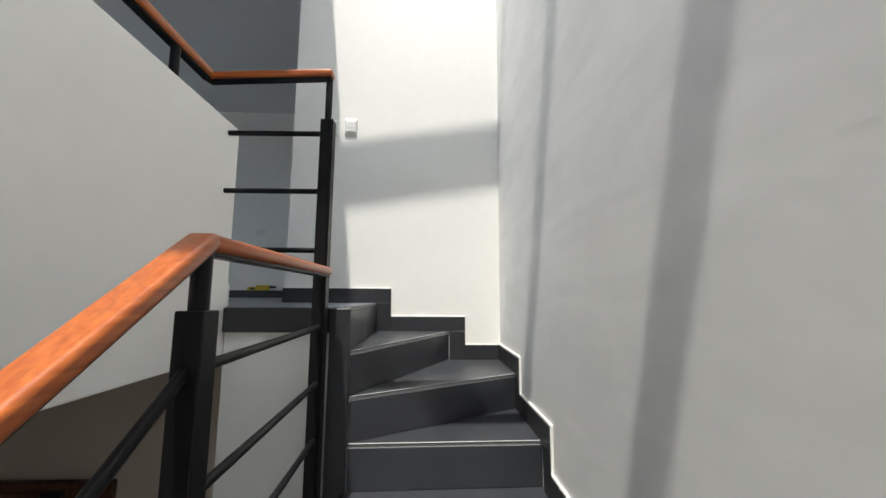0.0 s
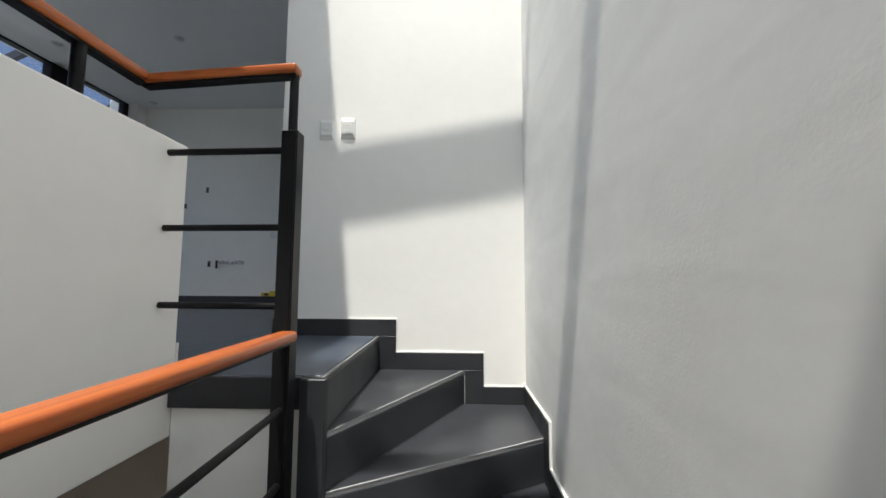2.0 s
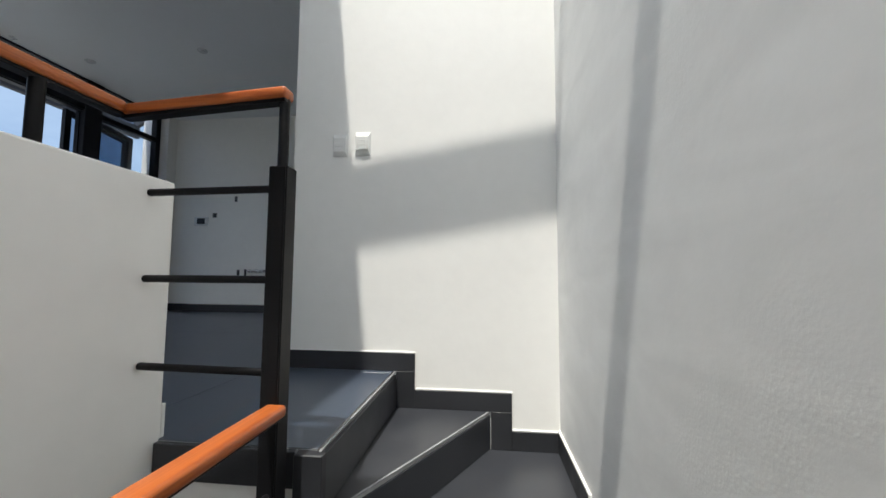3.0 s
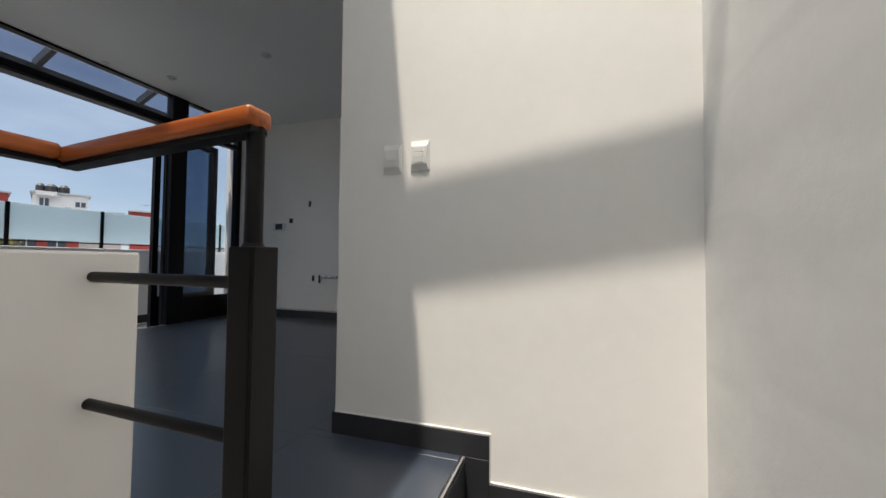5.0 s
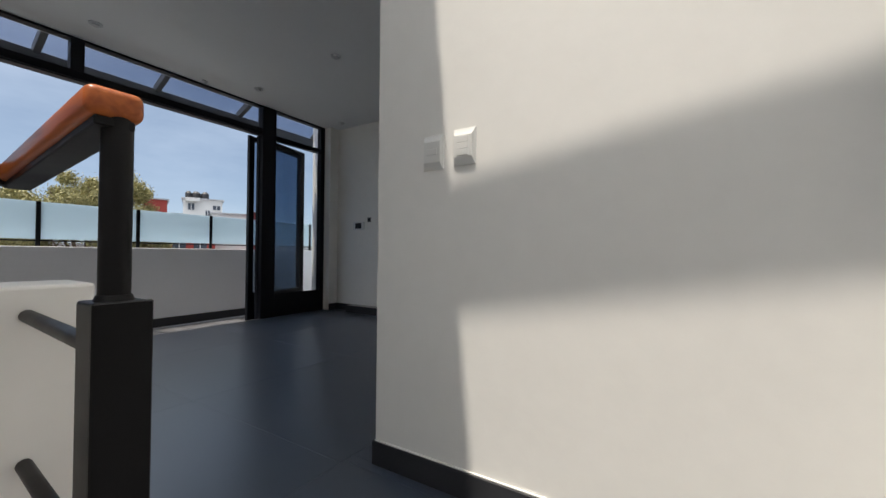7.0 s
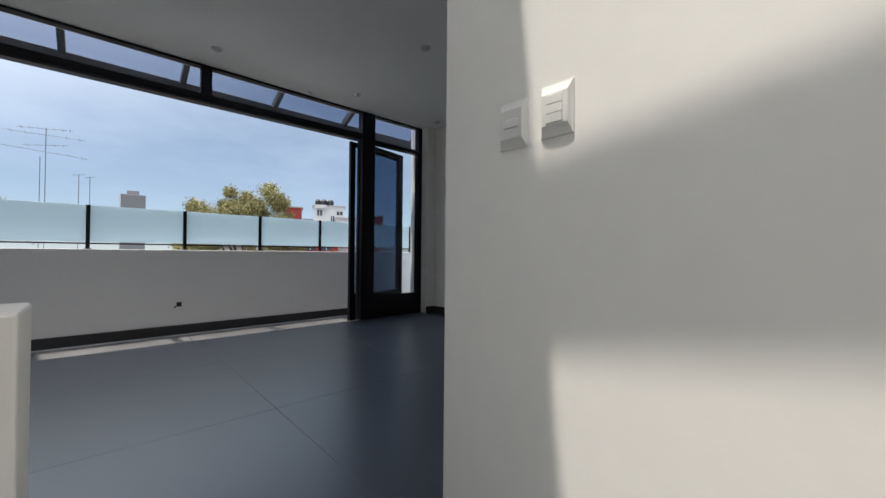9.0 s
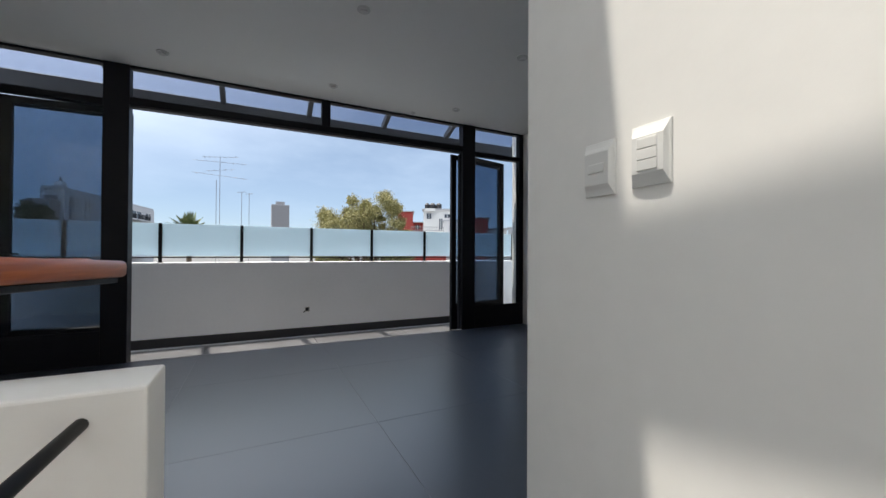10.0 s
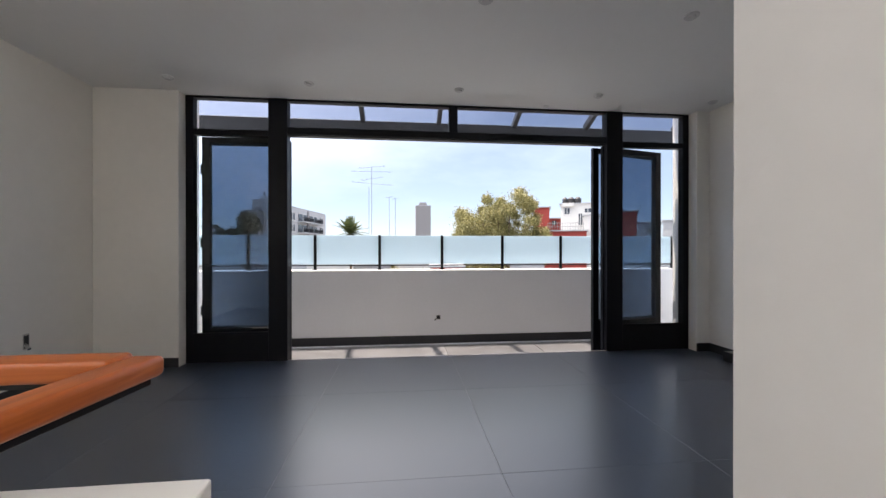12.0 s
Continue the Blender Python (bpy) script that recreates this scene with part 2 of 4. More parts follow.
def rod(bm, a, b, r, seg=16, r2=None):
    a, b = Vector(a), Vector(b)
    d = b - a
    m = Matrix.Translation((a + b) / 2) @ d.to_track_quat("Z", "Y").to_matrix().to_4x4()
    bmesh.ops.create_cone(bm, cap_ends=True, segments=seg, radius1=r, radius2=r if r2 is None else r2, depth=d.length, matrix=m)
    return bm


def turned_box(bm, m, size, bevel=0.0, seg=1):
    n = bmesh.new()
    sx, sy, sz = size
    box(n, -sx / 2, sx / 2, -sy / 2, sy / 2, -sz / 2, sz / 2, bevel, seg)
    n.transform(m)
    me = bpy.data.meshes.new("piece")
    n.to_mesh(me)
    n.free()
    bm.from_mesh(me)
    bpy.data.meshes.remove(me)
    return bm


def part(name, bm, mat, parent=None, label="", smooth=False):
    me = bpy.data.meshes.new(name)
    bm.to_mesh(me)
    bm.free()
    me.materials.append(mat)
    if smooth:
        for p in me.polygons:
            p.use_smooth = True
        me.set_sharp_from_angle(angle=radians(35))
    ob = new(name, me)
    if parent is not None:
        ob.parent = parent
    if label:
        ob["label"] = label
    return ob


def piece(name, mat, parent, *b, bevel=0.0, seg=1, label=""):
    return part(name, box(bmesh.new(), *b, bevel, seg), mat, parent, label)


def thing(name, label, category, group="", at=(0, 0, 0), kind=""):
    ob = new(name)
    ob.location = at
    ob.empty_display_size = 0.1
    return tagged(ob, label, category, group, kind)


def structure(name, bm, mat, label, category):
    return tagged(part(name, bm, mat), label, category, kind="structure")


# ---- plan ----
RISER = 0.18
WALL_X = 1.405          # stair side wall
CEIL_Z = 2.661
ROOF_Z = 3.80
SHAFT_X = 0.069         # west face of the skylight shaft
NORTH, SOUTH = 2.815, -3.477
FRAME_X = -3.377
FLANK_X = -3.261
JAMB_S, JAMB_N = -2.719, 2.656
FLOOR_END = -3.385      # the tile edge at the terrace doors
NOSE_X = 0.588
PAR = (-0.055, 0.086, -0.877, 0.768)     # parapet: west, east, north end, top
FLAT_Z = -4 * RISER
FLAT_END = -1.83
TER_Z = -0.066

# ---- walls ----
structure("wall_switches", box(bmesh.new(), 0, WALL_X, 0, 0.15, -2.7, ROOF_Z + 0.3), PAINT, "white painted wall behind the winding stair", "wall")
structure("wall_stair_side", box(bmesh.new(), WALL_X, WALL_X + 0.15, -5.2, 0.15, -2.7, ROOF_Z + 0.3), PLASTER, "tall white painted wall beside the stair", "wall")
# closing wall; its unseen low opening is added to brighten the stair foot
b = bmesh.new()
for x0, x1, z0, z1 in ((-0.06, WALL_X, -0.35, ROOF_Z + 0.3), (-0.06, WALL_X, -2.7, -2.45), (-0.06, 0.02, -2.45, -0.35), (1.33, WALL_X, -2.45, -0.35)):
    box(b, x0, x1, -5.35, -5.2, z0, z1)
structure("wall_stair_south", b, PAINT, "white painted wall closing the stairwell, low opening added for light", "wall")
structure("wall_room_east", box(bmesh.new(), 0.0, 0.15, 0.15, NORTH, -0.2, CEIL_Z), CREAM, "white painted wall of the room", "wall")
structure("wall_north", box(bmesh.new(), FLANK_X - 0.25, 0.15, NORTH, NORTH + 0.15, -0.2, CEIL_Z), CREAM, "white painted wall with kitchen outlets", "wall")
structure("wall_south", box(bmesh.new(), FLANK_X - 0.25, -0.06, SOUTH - 0.15, SOUTH, -0.2, CEIL_Z), CREAM, "white painted side wall of the room", "wall")
structure("wall_south_east", box(bmesh.new(), -0.21, -0.06, -5.2, SOUTH - 0.15, -2.7, CEIL_Z), PAINT, "white painted wall behind the stairwell", "wall")
structure("wall_flank_south", box(bmesh.new(), FLANK_X - 0.25, FLANK_X, SOUTH, JAMB_S, -0.2, CEIL_Z, 0.004), CREAM, "white pilaster beside the glass doors", "wall")
structure("wall_flank_north", box(bmesh.new(), FLANK_X - 0.25, FLANK_X, JAMB_N, NORTH, -0.2, CEIL_Z, 0.004), CREAM, "white pilaster beside the glass doors", "wall")
structure("ceiling", box(bmesh.new(), FLANK_X - 0.25, SHAFT_X, SOUTH - 0.15, NORTH + 0.15, CEIL_Z, CEIL_Z + 0.2), CEIL, "smooth white plaster ceiling with downlights", "ceiling")
structure("wall_skylight_west", box(bmesh.new(), -0.08, SHAFT_X, -5.2, 0.0, CEIL_Z + 0.2, ROOF_Z - 0.01), PAINT, "white upstand of the skylight", "wall")
structure("ceiling_stair", box(bmesh.new(), SHAFT_X, WALL_X, -5.2, -4.9, ROOF_Z - 0.1, ROOF_Z + 0.1), CEIL, "white plaster ceiling over the lower stair", "ceiling")

# ---- skylight over the stair ----
skylight = thing("skylight", "sloping glazed skylight with dark steel beams over the stairwell", "skylight", at=(SHAFT_X, 0, ROOF_Z))
def sky_z(x):
    return 0.165 * (x - WALL_X)
for k, y in enumerate((-0.848, -1.92, -2.90, -3.93, -4.9)):
    b = bmesh.new()
    turned_box(b, Matrix.Translation(((WALL_X - SHAFT_X) / 2, y, sky_z((SHAFT_X + WALL_X) / 2))) @ Matrix.Rotation(-math.atan(0.165), 4, "Y"), (1.345, 0.13, 0.06), 0.004)
    part("beam", b, RAFTER, skylight)
b = bmesh.new()
turned_box(b, Matrix.Translation(((WALL_X - SHAFT_X) / 2, -2.45, sky_z((SHAFT_X + WALL_X) / 2) + 0.04)) @ Matrix.Rotation(-math.atan(0.165), 4, "Y"), (1.345, 4.9, 0.008))
pane = part("pane", b, SKY_GLASS, skylight)
pane.visible_shadow = False

# ---- floors ----
structure("floor", prism(bmesh.new(), [(FLOOR_END, SOUTH), (-0.06, SOUTH), (-0.06, -0.885), (NOSE_X - 0.012, -0.885), (NOSE_X - 0.012, 0), (0, 0), (0, NORTH), (FLOOR_END, NORTH)], -0.2, -0.0025), GROUT, "charcoal tiled floor of the upper room", "floor")

# ---- stair ----
stair = thing("winding_staircase", "winding stair clad in charcoal tile with pale grout lines", "staircase", at=(1.0, -0.9, FLAT_Z - 0.2))
stair_origin = Vector(stair.location)
def stair_part(name, bm, mat, label=""):
    bm.transform(Matrix.Translation(-stair_origin))
    return part(name, bm, mat, stair, label)
P1, P2, P3 = (0.594, -0.884), (0.600, -0.886), (0.603, -0.890)
W1, W2, W3 = (1.064, -0.0), (WALL_X, -0.432), (WALL_X, -0.876)
STEPS = [([P1, W1, (NOSE_X, 0), (NOSE_X, -0.9)], -RISER), ([P2, W2, (WALL_X, 0), W1, P1], -2 * RISER), ([P3, W3, W2, P2], -3 * RISER),
         ([(0.604, FLAT_END), (WALL_X, FLAT_END), W3, P3], -4 * RISER)]
def shrink(poly, d):
    c = Vector((sum(p[0] for p in poly) / len(poly), sum(p[1] for p in poly) / len(poly)))
    out = []
    n = len(poly)
    for i in range(n):
        p0, p, p1 = Vector(poly[i - 1]), Vector(poly[i]), Vector(poly[(i + 1) % n])
        a, e = (p - p0).normalized(), (p1 - p).normalized()
        na, ne = Vector((-a.y, a.x)), Vector((-e.y, e.x))
        k = na + ne
        k = k / max(0.35, k.length_squared / 2)
        out.append((p.x + k.x * d, p.y + k.y * d))
    return out
low = FLAT_Z - 0.18
for poly, z in STEPS:
    stair_part("step_body", prism(bmesh.new(), poly, low, z - 0.008), GROUT)
    stair_part("tread", prism(bmesh.new(), shrink(poly, 0.004), z - 0.008, z), STAIR_TILE)
def riser(a, b, z_top):
    a, b = Vector((*a, 0)), Vector((*b, 0))
    d = b - a
    m = Matrix.Translation((a + b) / 2 + Vector((0, 0, z_top - RISER / 2 - 0.008))) @ Matrix.Rotation(math.atan2(d.y, d.x), 4, "Z")
    stair_part("riser", turned_box(bmesh.new(), m, (d.length - 0.010, 0.014, RISER - 0.022)), STAIR_TILE)
    m2 = Matrix.Translation((a + b) / 2 + Vector((0, 0, z_top - 0.0022))) @ Matrix.Rotation(math.atan2(d.y, d.x), 4, "Z")
    stair_part("nosing", turned_box(bmesh.new(), m2, (d.length - 0.006, 0.008, 0.004), 0.001), EDGE, "pale ground edge of the tile")
riser((NOSE_X, -0.9), (NOSE_X, -0.002), 0)
riser(P1, W1, -RISER)
riser(P2, W2, -2 * RISER)
riser(P3, W3, -3 * RISER)
# lower flight
for i in range(6):
    y1 = FLAT_END - 0.28 * i
    z = FLAT_Z - RISER * (i + 1)
    poly = [(0.604, y1 - 0.28), (WALL_X, y1 - 0.28), (WALL_X, y1), (0.604, y1)]
    stair_part("step_body", prism(bmesh.new(), poly, z - 0.3, z - 0.008), GROUT)
    stair_part("tread", prism(bmesh.new(), shrink(poly, 0.004), z - 0.008, z), STAIR_TILE)
    riser((0.604, y1), (WALL_X, y1), z + RISER)
# stringer
stair_part("stringer", box(bmesh.new(), 0.521, 0.603, -0.918, -0.884, FLAT_Z - 0.2, -0.004, 0.003), SKIRT)
stair_part("stringer", box(bmesh.new(), 0.585, 0.604, FLAT_END, -0.916, FLAT_Z - 0.2, FLAT_Z, 0.003), SKIRT)

# landing edge
edge = structure("landing_fascia", box(bmesh.new(), 0.088, 0.521, -0.906, -0.886, -0.102, -0.003, 0.002), SKIRT, "charcoal tile fascia on the landing's edge", "trim")
structure("wall_under_landing", box(bmesh.new(), 0.09, 0.585, -0.886, -0.75, -2.7, -0.10), PAINT, "white painted wall below the landing", "wall")

# ---- skirting ----
SK = 0.092
def skirt(name, *b):
    return structure(name, box(bmesh.new(), *b, 0.0015), SKIRT, "charcoal tile skirting board", "skirting")
skirt("baseboard_1", -0.010, 0.689, -0.011, 0.0, 0.0, SK)
skirt("baseboard_2", 0.592, 0.689, -0.011, 0.0, -RISER, 0.0)
skirt("baseboard_3", 0.689, 1.174, -0.011, 0.0, -RISER, SK - RISER)
skirt("baseboard_4", 1.072, 1.174, -0.011, 0.0, -2 * RISER, -RISER)
skirt("baseboard_5", 1.174, WALL_X - 0.011, -0.011, 0.0, -2 * RISER, SK - 2 * RISER)
skirt("baseboard_6", WALL_X - 0.011, WALL_X, -0.53, 0.0, -2 * RISER, SK - 2 * RISER)
skirt("baseboard_7", WALL_X - 0.011, WALL_X, -0.53, -0.445, -3 * RISER, -2 * RISER)
skirt("baseboard_8", WALL_X - 0.011, WALL_X, -1.0, -0.53, -3 * RISER, SK - 3 * RISER)
skirt("baseboard_9", WALL_X - 0.011, WALL_X, -1.0, -0.91, -4 * RISER, -3 * RISER)
skirt("baseboard_10", WALL_X - 0.011, WALL_X, -1.95, -1.0, -4 * RISER, SK - 4 * RISER)
skirt("baseboard_11", FLANK_X, -0.06, SOUTH, SOUTH + 0.011, 0.0, SK)
skirt("baseboard_12", FLANK_X, FLANK_X + 0.011, SOUTH + 0.011, JAMB_S, 0.0, SK)
skirt("baseboard_13", FLANK_X, FLANK_X + 0.011, JAMB_N, NORTH, 0.0, SK)
skirt("baseboard_14", FLANK_X + 0.011, -2.865, NORTH - 0.011, NORTH, 0.0, SK)

def bead(name, *b):
    return structure(name, box(bmesh.new(), *b, 0.0015), PAINT, "white plaster bead along the skirting", "trim")
R = WALL_X
for k, b in enumerate(((0.0, 0.689, -0.007, 0.0, SK, SK + 0.006), (0.689, 0.694, -0.007, 0.0, SK - RISER, SK + 0.006), (0.694, 1.174, -0.007, 0.0, SK - RISER, SK - RISER + 0.006),
                       (1.174, 1.179, -0.007, 0.0, SK - 2 * RISER, SK - RISER + 0.006), (1.179, R - 0.011, -0.007, 0.0, SK - 2 * RISER, SK - 2 * RISER + 0.006),
                       (R - 0.010, R, -0.53, 0.0, SK - 2 * RISER, SK - 2 * RISER + 0.011), (R - 0.010, R, -0.541, -0.53, SK - 3 * RISER, SK - 2 * RISER + 0.011),
                       (R - 0.010, R, -1.0, -0.541, SK - 3 * RISER, SK - 3 * RISER + 0.011), (R - 0.010, R, -1.011, -1.0, SK - 4 * RISER, SK - 3 * RISER + 0.011), (R - 0.010, R, -1.95, -1.011, SK - 4 * RISER, SK - 4 * RISER + 0.011))):
    bead("trim_%d" % (k + 1), *b)


# ---- parapet ----
structure("parapet", box(bmesh.new(), PAR[0], PAR[1], -5.2, PAR[2], -0.2, PAR[3], 0.006, 2), PARAPET_PAINT, "white painted solid parapet beside the stairwell", "parapet")

structure("trim_parapet", box(bmesh.new(), PAR[0] + 0.002, PAR[1] - 0.001, PAR[2], PAR[2] + 0.014, 0.0, 0.098, 0.002), PAINT, "white upstand at the foot of the parapet", "trim")

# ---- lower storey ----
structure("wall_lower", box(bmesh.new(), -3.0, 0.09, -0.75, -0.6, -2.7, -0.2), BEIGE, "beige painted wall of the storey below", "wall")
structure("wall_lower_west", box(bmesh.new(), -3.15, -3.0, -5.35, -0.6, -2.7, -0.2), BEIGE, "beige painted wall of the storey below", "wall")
# unseen floor, its pale colour chosen to throw light back up the stairwell
structure("floor_lower", box(bmesh.new(), -3.15, WALL_X + 0.15, -5.35, 0.0, -2.9, -2.7), BEIGE, "unseen floor of the storey below, made pale beige to bounce light", "floor")

# ---- balustrade ----
bal = thing("stair_balustrade", "black steel stair balustrade with reddish varnished wooden handrail", "balustrade", at=(0.517, -0.96, FLAT_Z))
bo = Vector(bal.location)
def bal_part(name, bm, mat, label="", smooth=False):
    bm.transform(Matrix.Translation(-bo))
    return part(name, bm, mat, bal, label, smooth)
CY, RY = -0.978, -0.972       # the newel and the short rail above it
bal_part("newel_post", box(bmesh.new(), 0.469, 0.5145, -1.002, -0.954, FLAT_Z - 0.15, 0.775, 0.003, 2), STEEL)
bal_part("newel_plate", box(bmesh.new(), 0.5160, 0.5215, -1.0035, -0.9525, FLAT_Z - 0.15, 0.7755, 0.0015), STEEL)
bal_part("newel_core", box(bmesh.new(), 0.490, 0.517, -0.990, -0.966, FLAT_Z - 0.15, 0.773), STEEL)
bal_part("weld_ring", rod(bmesh.new(), (0.494, CY, 0.773), (0.494, CY, 0.781), 0.0185, 20, 0.0150), STEEL, smooth=True)
bal_part("post_neck", rod(bmesh.new(), (0.494, CY, 0.775), (0.494, CY, 0.968), 0.0140, 24), STEEL, smooth=True)
SKEW = -math.atan(0.045)          # the short rail runs a little askew from the parapet to the newel
RAIL_M = Matrix.Translation((0.246, RY, 0.0)) @ Matrix.Rotation(SKEW, 4, "Z") @ Matrix.Translation((0, 0, 0.9710)) @ Matrix.Rotation(-math.atan(0.035), 4, "Y")
bal_part("flat_bar", turned_box(bmesh.new(), RAIL_M @ Matrix.Translation((0, 0, -0.0202)), (0.52, 0.034, 0.010), 0.0015), STEEL)
bal_part("flat_bar", box(bmesh.new(), -0.029, 0.005, -5.1, -0.970, 0.941, 0.951, 0.0015), STEEL)
for z in (0.718, 0.472, 0.229):
    bal_part("rail_rod", rod(bmesh.new(), (0.080, -0.963, z), (0.475, CY, z), 0.0105), STEEL, smooth=True)
bal_part("handrail", turned_box(bmesh.new(), RAIL_M @ Matrix.Translation((-0.008, 0, 0.0)), (0.545, 0.050, 0.031), 0.009, 4), RAIL_WOOD_X, "reddish varnished wooden handrail", True)
bal_part("handrail", box(bmesh.new(), -0.041, 0.018, -5.1, -0.984, 0.9505, 0.9815, 0.009, 4), RAIL_WOOD_Y, "reddish varnished wooden handrail", True)
for y in (-1.185, -2.2, -3.2, -4.2):
    bal_part("short_post", rod(bmesh.new(), (-0.008, y, 0.768), (-0.008, y, 0.942), 0.0165, 24), STEEL, smooth=True)
# low rail along the half landing and down the lower flight
LX, LY, SLOPE = 0.518, -1.828, 0.66
bal_part("handrail", box(bmesh.new(), LX - 0.0275, LX + 0.0275, LY, -1.003, 0.129, 0.159, 0.010, 4), RAIL_WOOD_Y, "reddish varnished wooden handrail", True)
bal_part("flat_bar", box(bmesh.new(), LX - 0.017, LX + 0.017, LY, -1.003, 0.121, 0.129, 0.0015), STEEL)
a = math.atan(SLOPE)
for name, mat, w, h, dz, bev in (("handrail", RAIL_WOOD_Y, 0.055, 0.030, 0.1450, 0.010), ("flat_bar", STEEL, 0.034, 0.007, 0.1245, 0.0015)):
    b = bmesh.new()
    turned_box(b, Matrix.Translation((LX, LY - 0.72, dz - 0.72 * SLOPE)) @ Matrix.Rotation(a, 4, "X"), (w, 1.46 / math.cos(a), h), bev, 4)
    bal_part(name, b, mat, "reddish varnished wooden handrail" if mat is not STEEL else "", True)
bal_part("newel_post", box(bmesh.new(), LX - 0.022, LX + 0.026, LY - 0.026, LY + 0.024, FLAT_Z - 0.15, 0.026, 0.003, 2), STEEL)
bal_part("post_neck", rod(bmesh.new(), (LX + 0.002, LY, 0.026), (LX + 0.002, LY, 0.124), 0.0165, 24), STEEL, smooth=True)
for z in (-0.073, -0.285, -0.49):
    bal_part("rail_rod", rod(bmesh.new(), (LX, LY + 0.02, z), (LX - 0.02, -1.0, z), 0.0105), STEEL, smooth=True)
    bal_part("rail_rod", rod(bmesh.new(), (LX, LY - 0.02, z), (LX, LY - 1.4, z - 1.38 * SLOPE), 0.0105), STEEL, smooth=True)

# ---- light switches ----
def light_switch(x0, x1, z0, z1, keys, label):
    c = Vector(((x0 + x1) / 2, 0.0, (z0 + z1) / 2))
    sw = thing("light_switch", label, "light switch", "switches on the white wall", c)
    w, h = (x1 - x0) / 2, (z1 - z0) / 2
    b = bmesh.new()
    prof = [(1.0, 1.0, 0.0), (1.0, 1.0, 0.003), (0.975, 0.985, 0.005), (0.92, 0.90, 0.0065), (0.87, 0.78, 0.0095), (0.81, 0.63, 0.0148), (0.79, 0.59, 0.016)]
    rings = []
    for px, pz, d in prof:
        sx, sz = w * px, h * pz
        rings.append([b.verts.new((a * sx, -d, e * sz)) for a, e in ((-1, -1), (1, -1), (1, 1), (-1, 1))])
    for r0, r1 in zip(rings, rings[1:]):
        for i in range(4):
            b.faces.new((r0[i], r0[(i + 1) % 4], r1[(i + 1) % 4], r1[i]))
    b.faces.new(rings[-1])
    b.faces.new(rings[0][::-1])
    bmesh.ops.recalc_face_normals(b, faces=b.faces[:])
    part("plate", b, PLASTIC, sw)
    for k in range(keys):
        kh = 0.021
        zc = (k - (keys - 1) / 2) * (kh + 0.0015)
        part("key", box(bmesh.new(), -0.022, 0.022, -0.0185, -0.012, zc - kh / 2, zc + kh / 2, 0.0012), PLASTIC, sw)
    return sw
light_switch(0.220, 0.304, 1.128, 1.252, 1, "white plastic light switch with one key")
light_switch(0.345, 0.431, 1.133, 1.259, 3, "white plastic light switch with three keys")

# ---- downlights ----
def downlight(x, y):
    d = thing("downlight", "small round white downlight recessed in the ceiling", "downlight", "ceiling downlights", (x, y, CEIL_Z))
    b = bmesh.new()
    rod(b, (0, 0, -0.008), (0, 0, 0.0), 0.045, 24)
    part("trim_ring", b, LAMP, d, smooth=True)
    b = bmesh.new()
    rod(b, (0, 0, -0.022), (0, 0, -0.008), 0.026, 20)
    part("lamp_cup", b, LAMP, d, smooth=True)
for x, y in ((-2.976, -2.647), (-2.976, -1.434), (-2.976, -0.041), (-2.971, 1.355), (-3.0, 2.615), (-1.664, -0.07), (-1.683, 1.3)):
    downlight(x, y)

stub = thing("cable_stub", "short white cable end hanging from the ceiling", "cable", at=(-3.29, 0.933, CEIL_Z))
part("collar", rod(bmesh.new(), (0, 0, -0.006), (0, 0, 0), 0.022, 14), LAMP, stub)
part("cable", rod(bmesh.new(), (0, 0, -0.03), (0.015, 0.03, -0.004), 0.005, 8), LAMP, stub)

# ---- door frame to the terrace ----
frame_set = thing("glazed_door_frame", "black aluminium frame with transom lights and side lights", "door frame", at=(FRAME_X, 0, 0))
def fr(name, mat, x0, x1, y0, y1, z0, z1, bevel=0.002, label=""):
    return part(name, box(bmesh.new(), x0, x1, y0, y1, z0, z1, bevel), mat, frame_set, label)
D0, D1 = -0.0772, 0.0
COL_S, COL_N = (-1.93, -1.744), (1.669, 1.858)
BAR_LO, BAR_HI, SIDE_LO, SIDE_HI = 2.309, 2.376, 2.275, 2.333
KICK = 0.284
HEAD = CEIL_Z - 0.021
IN_S, IN_N = JAMB_S + 0.070, JAMB_N - 0.070
for y0, y1 in ((JAMB_S, IN_S), (IN_N, JAMB_N)):
    fr("jamb", ALU, D0, D1, y0, y1, TER_Z, CEIL_Z)
for y0, y1 in (COL_S, COL_N):
    fr("column", ALU, D0 - 0.02, D1 + 0.012, y0, y1, TER_Z, CEIL_Z, 0.004)
    fr("column_flange", ALU, D0 - 0.05, D0 - 0.02, y0 + 0.03, y1 - 0.03, TER_Z, CEIL_Z)
MULL = (-0.089, 0.003)
fr("mullion", ALU, D0, D1, *MULL, BAR_HI, HEAD)
fr("top_rail", ALU, D0, D1, IN_S, IN_N, HEAD, CEIL_Z)
fr("transom_bar", ALU, D0 - 0.03, D1 + 0.004, COL_S[1], COL_N[0], BAR_LO, BAR_HI)
fr("door_track", RAFTER, D0 - 0.02, D1 - 0.02, COL_S[1], COL_N[0], BAR_LO - 0.014, BAR_LO, 0.001, "pale grey aluminium door track")
